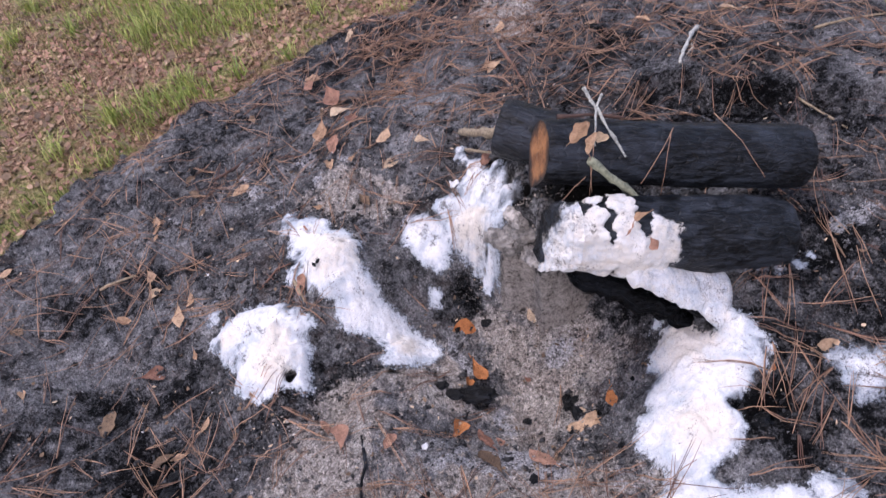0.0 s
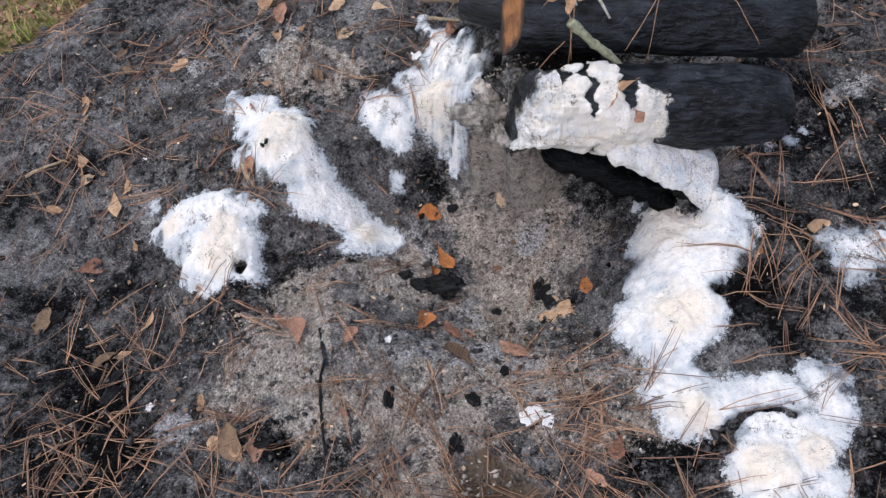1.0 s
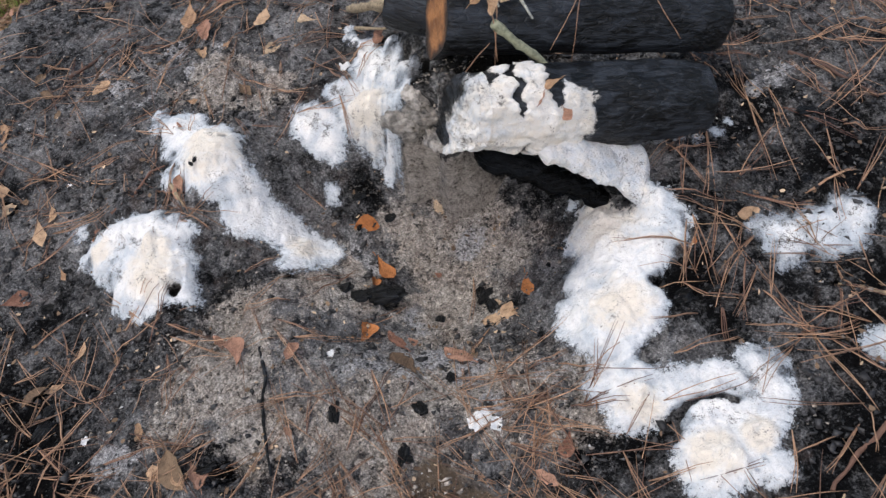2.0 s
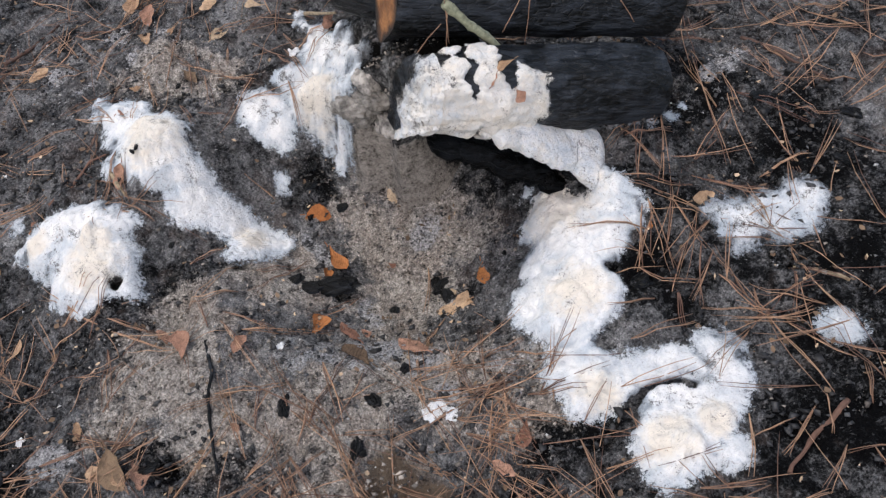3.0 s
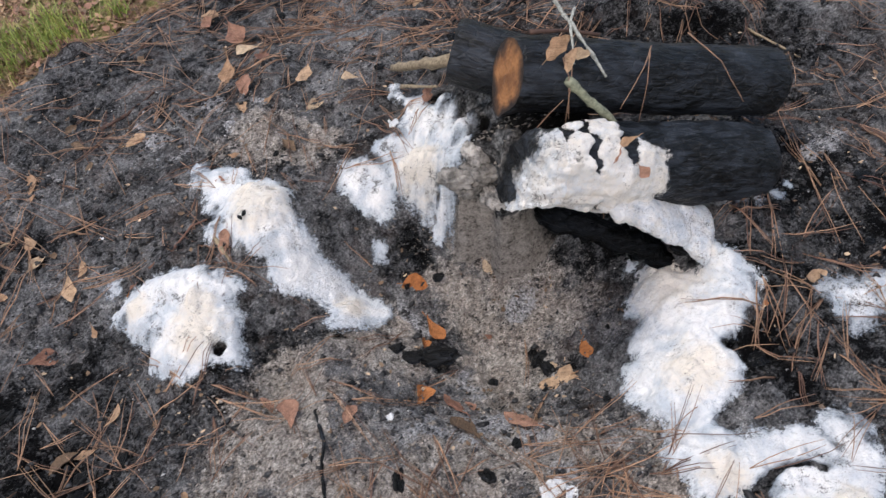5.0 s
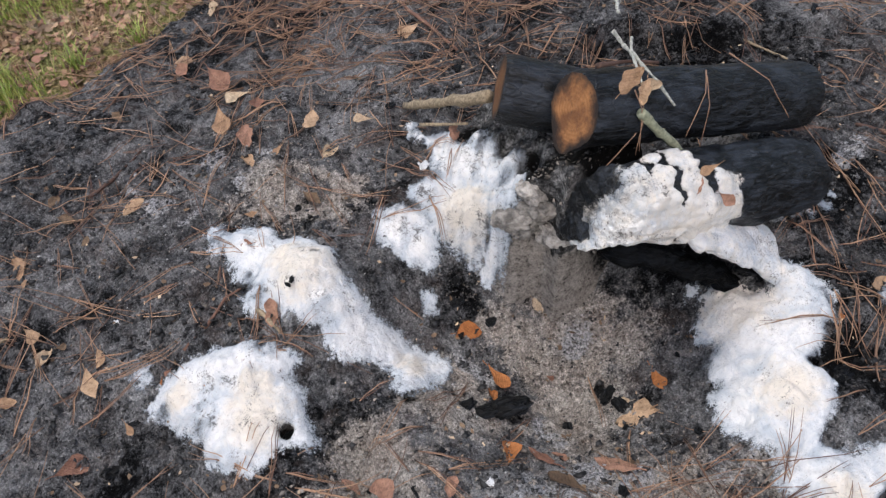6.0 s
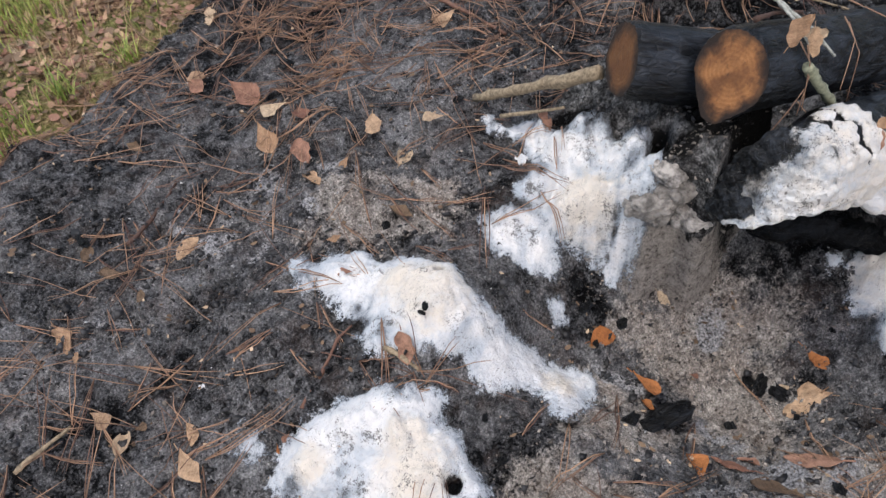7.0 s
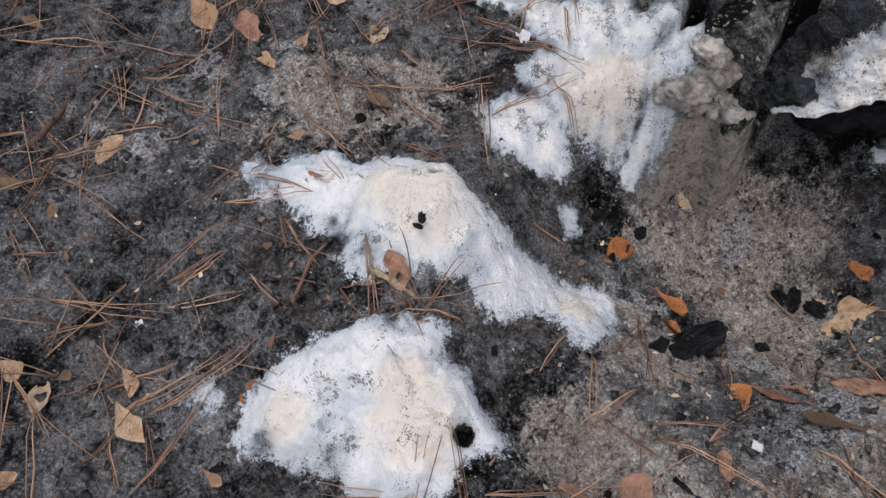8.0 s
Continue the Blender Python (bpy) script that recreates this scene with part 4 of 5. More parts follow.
ash_mass([(0.385, -0.040, 0.165), (0.46, -0.062, 0.125), (0.545, -0.078, 0.055), (0.615, -0.10, 0.005)], [0.050, 0.050, 0.052, 0.055], "white ash sliding from the burnt log to the ground", 7, (0.0, 0.15))


# ---- leaves ----
def leaf_mesh(kind, seed):
    """A dry leaf, one long, with an uneven outline, a raised rib and curled sides."""
    rng = random.Random(seed)
    verts, faces = [], []
    n, w = 14, rng.uniform(0.48, 0.76)
    shape = rng.choice(("oval", "wedge", "diamond", "torn"))
    curl, fold, bend, twist = rng.uniform(-0.1, 0.5), rng.uniform(-0.2, 0.7), rng.uniform(-0.5, 0.5), rng.uniform(-0.5, 0.5)
    left, right = rng.uniform(0.7, 1.15), rng.uniform(0.7, 1.15)
    for k in range(n + 1):
        u = k / n
        if shape == "oval":
            half = math.sin(math.pi * u) ** 0.7
        elif shape == "wedge":
            half = min(1, u * 1.5) ** 1.2 * min(1, (1 - u) * 4.5) ** 0.6
        elif shape == "diamond":
            half = min(u / 0.55, (1 - u) / 0.45)
        else:
            half = math.sin(math.pi * u) ** 0.6 * (0.85 + 0.14 * math.sin(u * 13 + seed))
        half = w * 0.5 * max(0.0, half) + 0.008
        for j in range(-4, 5):
            v = j / 4
            ragged = 1 + 0.16 * noise.noise(Vector((u * 9, v * 0.5 + 3, seed)))
            h = half * (left if v < 0 else right) * ragged
            y = v * h + bend * (u - 0.5) ** 2
            z = curl * (u - 0.45) ** 2 + fold * v * v * half + twist * (u - 0.5) * v * half + 0.045 * noise.noise(Vector((u * 5, v * 2, seed + 9))) + 0.012 * (j == 0) + 0.02
            verts.append((u - 0.5, y, z))
    for k in range(n):
        for j in range(8):
            a = k * 9 + j
            faces.append((a, a + 1, a + 10, a + 9))
    s = len(verts)
    for x in (-0.5, -0.70):
        verts += [(x, -0.014, 0.05), (x, 0.014, 0.05), (x, 0, 0.08)]
    faces += [(s, s + 1, s + 4, s + 3), (s + 1, s + 2, s + 5, s + 4), (s + 2, s, s + 3, s + 5)]
    return mesh_of("leaf", verts, faces, LEAF[kind])


LEAF_MESHES = {k: [leaf_mesh(k, 7 * i + len(k)) for i in range(9)] for k in LEAF}
LEAF_WORDS = {"tan": "dry tan fallen leaf lying on burnt ground", "pale": "pale beige dry leaf on burnt ground", "rust": "reddish brown dead leaf on burnt ground",
              "brown": "dull brown curled dead leaf on burnt ground", "orange": "orange brown curled leaf in the burnt hollow"}
leaf_random = random.Random(5)


def leaf(x, y, turn, size, kind, z=None):
    ob = new("fallen_leaf", leaf_random.choice(LEAF_MESHES[kind]))
    e = 0.02
    dx, dy = (level(x + e, y) - level(x - e, y)) / (2 * e), (level(x, y + e) - level(x, y - e)) / (2 * e)
    tilt = Vector((-dx, -dy, 1)).normalized().to_track_quat("Z", "Y").to_matrix().to_4x4()
    ob.matrix_world = (Matrix.Translation((x, y, (level(x, y) + 0.004 + float(cover(x, y))) if z is None else z)) @ tilt
                       @ pose(0, 0, 0, leaf_random.uniform(-14, 14), leaf_random.uniform(-10, 10), turn) @ Matrix.Diagonal((size, size, size, 1)))
    tagged(ob, LEAF_WORDS[kind], "leaf", "fallen leaves")


leaf(-0.61, 0.72, 58, 0.062, "tan")
leaf(-0.32, 0.715, 63, 0.066, "tan")
leaf(-0.125, 0.645, 35, 0.058, "pale")
leaf(-0.137, 0.75, 60, 0.068, "tan")
leaf(-0.30, 0.79, -71, 0.071, "rust")
leaf(-0.34, 0.89, -53, 0.100, "tan")
leaf(-0.76, 0.74, -133, 0.040, "brown")
leaf(-0.73, 0.66, -141, 0.029, "brown")
leaf(-0.393, 0.442, -70, 0.030, "rust", level(-0.393, 0.442) + 0.036)
leaf(-0.22, 0.52, -65, 0.059, "brown")
leaf(-0.36, 0.55, -44, 0.032, "tan")
leaf(-0.891, 0.477, -72, 0.042, "tan")
leaf(-0.879, 0.424, 30, 0.052, "pale")
leaf(-0.84, 0.43, -3, 0.023, "brown")
leaf(-0.77, 0.37, -52, 0.044, "tan")
leaf(-0.802, 0.318, -68, 0.072, "tan")
leaf(-0.75, 0.19, -20, 0.037, "tan")
leaf(-0.396, 0.226, -45, 0.062, "rust")
leaf(-0.66, 0.25, -13, 0.018, "orange")
leaf(-0.64, 0.25, -87, 0.019, "rust")
leaf(-0.01, 0.12, -25, 0.062, "orange")
leaf(-0.00, 0.00, -118, 0.069, "orange")
leaf(-0.03, -0.04, -32, 0.049, "orange")
leaf(0.31, -0.16, -6, 0.067, "orange")
leaf(0.25, -0.21, -98, 0.067, "tan")
leaf(0.12, -0.03, -81, 0.021, "rust")
leaf(-0.07, -0.19, -39, 0.063, "orange")
leaf(-0.38, -0.14, -15, 0.054, "rust")
leaf(-0.22, -0.24, -12, 0.045, "rust")
leaf(0.17, 0.12, -83, 0.041, "pale")
leaf(0.24, -0.16, -105, 0.028, "pale")
leaf(0.02, -0.23, 128, 0.051, "rust")
leaf(0.20, -0.63, -53, 0.049, "rust")
leaf(-0.33, -0.20, -44, 0.065, "rust")
leaf(-0.55, -0.31, 55, 0.036, "tan")
leaf(-0.48, -0.42, -45, 0.089, "brown")
leaf(-0.437, -0.440, 8, 0.061, "rust")
leaf(-0.478, -0.428, -70, 0.052, "tan")
leaf(-0.515, -0.410, 30, 0.045, "tan")
leaf(0.11, -0.30, -48, 0.098, "rust")
leaf(0.22, -0.21, -71, 0.089, "tan")
leaf(-0.25, -0.41, -62, 0.026, "rust")
leaf(0.77, -0.25, -27, 0.054, "tan")
leaf(-0.01, -0.22, -32, 0.077, "rust")
leaf(-0.00, -0.30, -32, 0.087, "brown")
leaf(-0.71, -0.04, -16, 0.056, "tan")
leaf(-0.78, -0.10, 40, 0.046, "tan")
leaf(0.26, -0.58, -72, 0.052, "rust")
leaf(0.64, -0.28, -77, 0.020, "orange")
leaf(-0.275, 0.973, 48, 0.070, "pale")
leaf(-0.02, 0.68, 70, 0.050, "pale")
leaf(-0.23, 1.45, -55, 0.072, "pale")
leaf(0.23, 1.03, -7, 0.046, "tan")
leaf(1.04, 1.02, -68, 0.089, "pale")
leaf(1.19, 0.64, -58, 0.041, "pale")
leaf(0.149, 0.50, -30, 0.062, "rust")
leaf(-0.38, 1.19, -45, 0.064, "rust")
leaf(-1.35, 0.58, 35, 0.052, "tan")
leaf(-0.82, -0.11, 6, 0.067, "brown")
leaf(-0.99, 0.04, 39, 0.083, "brown")
leaf(-0.97, 0.35, -78, 0.043, "tan")
leaf(-0.88, 0.17, -25, 0.073, "rust")
leaf(0.32, 1.27, -11, 0.057, "tan")
leaf(0.23, 1.28, -38, 0.046, "brown")
leaf(0.61, 1.12, -90, 0.075, "tan")
leaf(0.77, 1.07, -38, 0.059, "tan")
leaf(-0.30, 1.08, -62, 0.102, "rust")
leaf(-0.58, 1.07, 149, 0.048, "brown")
leaf(-1.26, 0.35, 27, 0.048, "brown")
leaf(-1.21, 0.14, 20, 0.043, "tan")
leaf(-0.36, 1.22, -76, 0.075, "tan")
leaf(-0.30, 1.07, 4, 0.047, "tan")
leaf(-0.233, 0.915, 62, 0.066, "rust")
leaf(-0.22, 1.46, 16, 0.044, "pale")
leaf(0.25, 1.02, -97, 0.073, "tan")
leaf(-0.24, 0.70, -88, 0.036, "tan")
leaf(-0.887, 0.667, -12, 0.070, "tan")
leaf(-0.88, 0.61, 24, 0.024, "tan")
leaf(-0.76, 0.75, 47, 0.038, "brown")
leaf(-0.78, 0.82, -92, 0.043, "brown")

# ---- pine needles ----
def needle_points(x0, y0, x1, y1, lift, bow, n=6):
    pts = []
    nx, ny = -(y1 - y0), x1 - x0
    u = np.linspace(0, 1, n)
    xs = x0 + (x1 - x0) * u + nx * bow * (u - u * u) * 4
    ys = y0 + (y1 - y0) * u + ny * bow * (u - u * u) * 4
    zs = ground_z(xs, ys) + cover(xs, ys)
    line = zs[0] + (zs[-1] - zs[0]) * u
    zs = np.maximum(np.maximum(zs, line - 0.05) + 0.003, 0.5 * (zs + line)) + lift * (0.3 + u)
    return list(zip(xs, ys, zs))


needle_random = random.Random(8)


def needle(x0, y0, x1, y1):
    """A bundle of two or three dry needles."""
    base = new("pine_needle_bundle")
    base.location = (x0, y0, level(x0, y0))
    for k in range(needle_random.choice((2, 3))):
        s = 0.05 * k * needle_random.uniform(0.6, 1.5)
        dx, dy = x1 - x0, y1 - y0
        pts = needle_points(x0, y0, x1 - dy * s, y1 + dx * s, needle_random.uniform(0.001, 0.006), needle_random.uniform(-0.05, 0.05))
        v, f = tube([Vector(p) - base.location for p in pts], [0.0010, 0.0012, 0.0011, 0.0010, 0.0008, 0.0004], 4)
        part("needle", mesh_of("needle", v, f, NEEDLE), base)
    tagged(base, "rusty brown dry pine needles joined at one end", "pine needle", "loose pine needles")


needle(-0.672, 0.430, -0.577, 0.361)
needle(-0.645, 0.434, -0.565, 0.432)
needle(-0.652, 0.460, -0.563, 0.429)
needle(-0.478, 0.919, -0.385, 0.782)
needle(-0.630, 1.054, -0.488, 0.900)
needle(-0.553, 0.381, -0.552, 0.308)
needle(-0.470, 0.277, -0.421, 0.227)
needle(-0.514, 0.333, -0.469, 0.278)
needle(-0.151, 0.495, -0.061, 0.409)
needle(-0.048, 0.456, -0.179, 0.303)
needle(-0.209, 0.363, -0.145, 0.352)
needle(-0.097, 0.369, 0.043, 0.323)
needle(0.111, 0.431, 0.065, 0.369)
needle(-0.214, 0.569, -0.227, 0.451)
needle(-0.829, 0.336, -0.862, 0.258)
needle(-0.781, 0.310, -0.823, 0.234)
needle(-0.817, 0.341, -0.636, 0.304)
needle(-0.796, 0.379, -0.706, 0.345)
needle(-0.406, 0.164, -0.318, 0.177)
needle(-0.401, 0.169, -0.490, 0.166)
needle(-0.396, 0.170, -0.359, 0.126)
needle(-0.518, 0.513, -0.365, 0.391)
needle(-0.465, 0.435, -0.492, 0.379)
needle(-0.462, 0.426, -0.481, 0.319)
needle(-0.401, 0.297, -0.473, 0.196)
needle(-0.400, 0.152, -0.460, 0.180)
needle(-0.144, 0.210, -0.097, 0.167)
needle(-0.209, -0.003, -0.310, -0.086)
needle(-0.065, 0.013, -0.193, -0.090)
needle(0.026, -0.111, -0.089, -0.169)
needle(0.202, -0.062, 0.154, -0.195)
needle(0.198, -0.231, 0.120, -0.327)
needle(-0.211, -0.092, -0.328, -0.074)
needle(-0.247, -0.139, -0.152, -0.222)
needle(-0.485, -0.070, -0.397, -0.135)
needle(-0.419, -0.035, -0.454, -0.043)
needle(0.016, 0.356, 0.008, 0.279)
needle(0.457, 0.348, 0.374, 0.290)
needle(-0.685, 0.877, -0.731, 0.716)
needle(-0.607, 0.799, -0.540, 0.839)
needle(-0.236, 0.572, -0.135, 0.485)
needle(0.655, -0.258, 0.578, -0.346)
needle(0.653, -0.233, 0.651, -0.369)
needle(0.637, -0.241, 0.589, -0.350)
needle(0.592, -0.340, 0.689, -0.416)
needle(0.971, 0.253, 0.889, 0.047)
needle(0.859, 0.187, 0.984, 0.124)
needle(0.791, -0.163, 0.944, -0.065)
needle(0.898, 0.038, 0.856, -0.190)
needle(0.964, -0.024, 1.059, -0.167)
needle(0.979, -0.075, 0.986, -0.258)
needle(0.912, -0.233, 1.026, -0.229)
needle(0.746, -0.145, 0.931, -0.168)
needle(1.031, -0.076, 0.976, -0.254)
needle(1.007, -0.265, 1.130, -0.177)
needle(1.060, 0.133, 1.173, -0.059)
needle(1.279, 0.073, 1.027, -0.058)
needle(0.655, -0.181, 0.716, -0.068)
needle(0.777, -0.019, 0.690, -0.201)
needle(1.197, 0.124, 1.113, -0.071)
needle(0.617, -0.154, 0.720, -0.205)
needle(0.788, -0.280, 0.660, -0.348)
needle(0.879, -0.437, 0.951, -0.508)
needle(0.726, -0.414, 0.773, -0.528)
needle(0.758, -0.512, 0.863, -0.528)
needle(0.782, -0.456, 0.761, -0.518)
needle(0.725, -0.339, 0.665, -0.459)
needle(0.637, -0.414, 0.610, -0.491)
needle(0.509, -0.483, 0.643, -0.489)
needle(0.641, -0.687, 0.584, -0.787)
needle(0.751, -0.714, 0.656, -0.769)
needle(0.781, -0.701, 0.747, -0.768)
needle(0.110, -0.240, 0.084, -0.426)
needle(0.129, -0.270, 0.107, -0.405)
needle(-0.210, -0.208, -0.042, -0.223)
needle(-0.277, -0.337, -0.143, -0.352)
needle(-0.073, -0.306, -0.064, -0.452)
needle(-0.479, -0.104, -0.365, -0.199)
needle(-0.420, -0.133, -0.448, -0.166)
needle(-0.596, -0.095, -0.660, -0.203)
needle(-0.764, 0.048, -0.749, -0.078)
needle(-0.486, -0.149, -0.497, -0.286)
needle(-0.775, -0.330, -0.607, -0.390)
needle(-0.655, -0.349, -0.459, -0.372)
needle(-0.393, -0.382, -0.483, -0.409)
needle(-0.079, -0.472, 0.034, -0.497)
needle(0.238, -0.398, 0.326, -0.398)
needle(0.223, -0.500, 0.177, -0.609)
needle(0.260, -0.489, 0.189, -0.535)
needle(0.226, -0.624, 0.295, -0.668)
needle(0.206, -0.553, 0.295, -0.550)
needle(-0.177, -0.023, -0.059, -0.004)
needle(-0.508, -0.074, -0.644, 0.095)
needle(-0.303, 0.017, -0.218, 0.038)


def scatter(count, seed, area, chance):
    """Spots drawn by chance(x, y) from what area(random, n) offers."""
    rng = np.random.RandomState(seed)
    xs, ys, had = [], [], 0
    while had < count:
        x, y = area(rng, 6000)
        keep = rng.rand(len(x)) < chance(x, y)
        xs.append(x[keep])
        ys.append(y[keep])
        had += keep.sum()
    return np.concatenate(xs)[:count], np.concatenate(ys)[:count]


def burnt_area(rng, n):
    wide = rng.rand(n) < 0.35
    return np.where(wide, rng.uniform(-2.0, 2.9, n), rng.uniform(-1.5, 1.6, n)), np.where(wide, rng.uniform(-2.6, 1.6, n), rng.uniform(-0.9, 1.6, n))


def on_ash(x, y):
    w = np.zeros(len(x), bool)
    for a, b, r in ASH_SPOTS:
        w |= np.hypot(x - a, y - b) < r
    return w


def needly(x, y):
    hollow = np.exp(-((x - 0.1) / 0.42) ** 2 - (y / 0.34) ** 2)
    thick = 0.20 + 0.40 * np.clip((y - 0.60) * 2.2, 0, 1) * np.clip(x + 0.9, 0.45, 1) + 0.28 * np.clip((-y - 0.22) * 4, 0, 1) - 0.85 * hollow
    thick = thick * (1 - 0.5 * np.clip((x - 0.45) * 5, 0, 1) * np.clip((-0.1 - y) * 6, 0, 1))
    thick = thick * (0.65 + 0.95 * grain(x, y, 6, 71, 2))
    return np.where(turf(x, y) > 0.5, 0, thick * np.where(on_ash(x, y), 0.25, 1))


def needle_litter(name, count, seed, label, thick=0.00095):
    rng = random.Random(seed)
    verts, faces, ends = [], [], []
    for x, y in zip(*scatter(count // 2, seed, burnt_area, needly)):
        a, length = rng.uniform(0, 2 * math.pi), rng.uniform(0.07, 0.19)
        x1, y1 = x + math.cos(a) * length, y + math.sin(a) * length
        for k in range(rng.choice((1, 2, 3))):
            s = rng.uniform(-0.12, 0.12) * (k > 0)
            ends.append((x, y, x1 - (y1 - y) * s, y1 + (x1 - x) * s, rng.uniform(0.001, 0.012), rng.uniform(-0.035, 0.035)))
    e = np.array(ends)[:, :, None]
    u = np.linspace(0, 1, 5)[None, :]
    x0, y0, x1, y1, lift, bow = (e[:, k] for k in range(6))
    xs = x0 + (x1 - x0) * u - (y1 - y0) * bow * (u - u * u) * 4
    ys = y0 + (y1 - y0) * u + (x1 - x0) * bow * (u - u * u) * 4
    zs = ground_z(xs, ys) + cover(xs, ys)
    line = zs[:, :1] + (zs[:, -1:] - zs[:, :1]) * u
    zs = np.maximum(np.maximum(zs, line - 0.05) + 0.003, 0.5 * (zs + line)) + lift * (0.3 + u)
    for px, py, pz in zip(xs, ys, zs):
        v, f = tube(list(zip(px, py, pz)), [thick, thick * 1.1, thick, thick * 0.9, thick * 0.4], 3)
        o = len(verts)
        verts += v
        faces += [tuple(i + o for i in g) for g in f]
    tagged(new(name, mesh_of(name, verts, faces, NEEDLE)), label, "pine needles", kind="stuff")


needle_litter("pine_needles", 5200, 21, "scattered rusty dry pine needles over burnt ground")


def tuft(x, y, count, length, turn=None):
    """A cluster of dry needles round one point."""
    base = new("pine_needle_cluster")
    base.location = (x, y, level(x, y))
    for k in range(count):
        a = needle_random.uniform(0, 6.283) if turn is None else radians(turn) + needle_random.uniform(-0.5, 0.5)
        r = length * needle_random.uniform(0.6, 1.1)
        x0, y0 = x + needle_random.uniform(-0.012, 0.012), y + needle_random.uniform(-0.012, 0.012)
        pts = needle_points(x0, y0, x0 + math.cos(a) * r, y0 + math.sin(a) * r, needle_random.uniform(0.002, 0.014), needle_random.uniform(-0.07, 0.07))
        v, f = tube([Vector(p) - base.location for p in pts], [0.0008, 0.0009, 0.0008, 0.0008, 0.0006, 0.0003], 4)
        part("needle", mesh_of("needle", v, f, NEEDLE), base)
    tagged(base, "spray of rusty brown dry pine needles on the burnt ground", "pine needle", "loose pine needles")


tuft(-0.405, 0.185, 11, 0.085)
tuft(-0.77, 0.38, 8, 0.1)
tuft(0.63, -0.33, 6, 0.12)
tuft(0.78, -0.52, 7, 0.1)
tuft(-0.33, -0.2, 8, 0.11)
tuft(-0.46, -0.19, 8, 0.1)
tuft(0.2, -0.48, 9, 0.12)
tuft(0.19, -0.37, 6, 0.1)
tuft(1.07, -0.02, 8, 0.12)
tuft(0.0, 0.78, 8, 0.12)
tuft(-1.03, 0.62, 9, 0.12)
tuft(0.09, -0.4, 8, 0.11)
tuft(1.2, 0.12, 7, 0.12)
tuft(-0.68, -0.18, 8, 0.12)

# ---- turf ----
def around(rng, n):
    """Spots in the turf: mostly in the bay behind the burnt ground, the rest all round it."""
    a, r = rng.uniform(0, 6.283, n), 2.0 + np.abs(rng.normal(0, 0.9, n))
    bay = rng.rand(n) < 0.72
    return np.where(bay, rng.normal(-1.0, 0.8, n), 0.4 + r * np.cos(a)), np.where(bay, rng.normal(1.9, 0.8, n), -0.3 + r * np.sin(a))


def blades(name, count, seed, mat, low, high, label, patch):
    rng = random.Random(seed)
    verts, faces = [], []
    xs, ys = scatter(count, seed, around, lambda x, y: (turf(x, y) > 0.6) * patch(x, y))
    for x, y, z in zip(xs, ys, ground_z(xs, ys)):
        a, h = rng.uniform(0, 6.283), rng.uniform(low, high) * rng.choice((0.7, 1.0, 1.0, 1.5))
        lean, w = rng.uniform(0.1, 0.9), rng.uniform(0.0012, 0.0024)
        ca, sa = math.cos(a), math.sin(a)
        o = len(verts)
        for u in (0, 0.4, 0.75, 1.0):
            reach, ww = h * lean * u * u, w * (1 - u) + 0.0002
            px, py, pz = x + ca * reach, y + sa * reach, z - 0.002 + h * u * (1 - 0.35 * lean * u)
            verts += [(px - sa * ww, py + ca * ww, pz), (px + sa * ww, py - ca * ww, pz)]
        for k in (0, 2, 4):
            faces.append((o + k, o + k + 1, o + k + 3, o + k + 2))
    tagged(new(name, mesh_of(name, verts, faces, mat)), label, "grass", kind="stuff")


def tufts(x, y):
    return np.clip(0.02 + 1.2 * grain(x, y, 4.5, 61, 3) + 0.75 * np.maximum(0, y - 1.62), 0.03, 1)


blades("grass", 25000, 31, GRASS, 0.02, 0.075, "sparse short green grass among leaf litter", tufts)
blades("dead_grass", 8000, 32, STRAW, 0.015, 0.06, "dry straw coloured grass blades in the turf", lambda x, y: 0.5 + 0 * x)


def grass_tuft(x, y, count, height, seed):
    rng = random.Random(seed)
    verts, faces = [], []
    for k in range(count):
        a, h, w = rng.uniform(0, 6.283), height * rng.uniform(0.5, 1.1), rng.uniform(0.0014, 0.0028)
        lean, bx, by = rng.uniform(0.2, 1.1), rng.gauss(0, 0.018), rng.gauss(0, 0.018)
        ca, sa, o = math.cos(a), math.sin(a), len(verts)
        for u in (0, 0.3, 0.6, 0.85, 1.0):
            reach, ww = h * lean * u * u, w * (1 - u) + 0.0002
            px, py, pz = bx + ca * reach, by + sa * reach, h * u * (1 - 0.4 * lean * u) - 0.003
            verts += [(px - sa * ww, py + ca * ww, pz), (px + sa * ww, py - ca * ww, pz)]
        for j in (0, 2, 4, 6):
            faces.append((o + j, o + j + 1, o + j + 3, o + j + 2))
    ob = new("grass_tuft", mesh_of("grass_tuft", verts, faces, GRASS))
    ob.location = (x, y, level(x, y))
    tagged(ob, "bright green tuft of grass in brown leaf litter", "grass", "tufts of grass")


for k, (x, y, count, height) in enumerate(((-1.127, 1.285, 70, 0.15), (-1.327, 1.161, 40, 0.09), (-1.065, 1.856, 60, 0.13), (-0.885, 1.446, 40, 0.11), (-0.658, 1.389, 45, 0.12), (-0.473, 1.443, 40, 0.08), (-1.71, 2.081, 50, 0.12), (-1.436, 2.027, 50, 0.12), (-0.348, 1.722, 40, 0.10), (-0.915, 1.948, 60, 0.14), (-1.698, 2.348, 60, 0.14), (-0.62, 2.05, 60, 0.14))):
    grass_tuft(x, y, count, height, 300 + k)


# ---- crumbs of charcoal and clods ----
def soily(x, y):
    return np.clip(dab(x + 0.03 * grain(x, y, 7, 21, 2), y + 0.03 * grain(x, y, 7, 22, 2), SOIL), 0, 1)


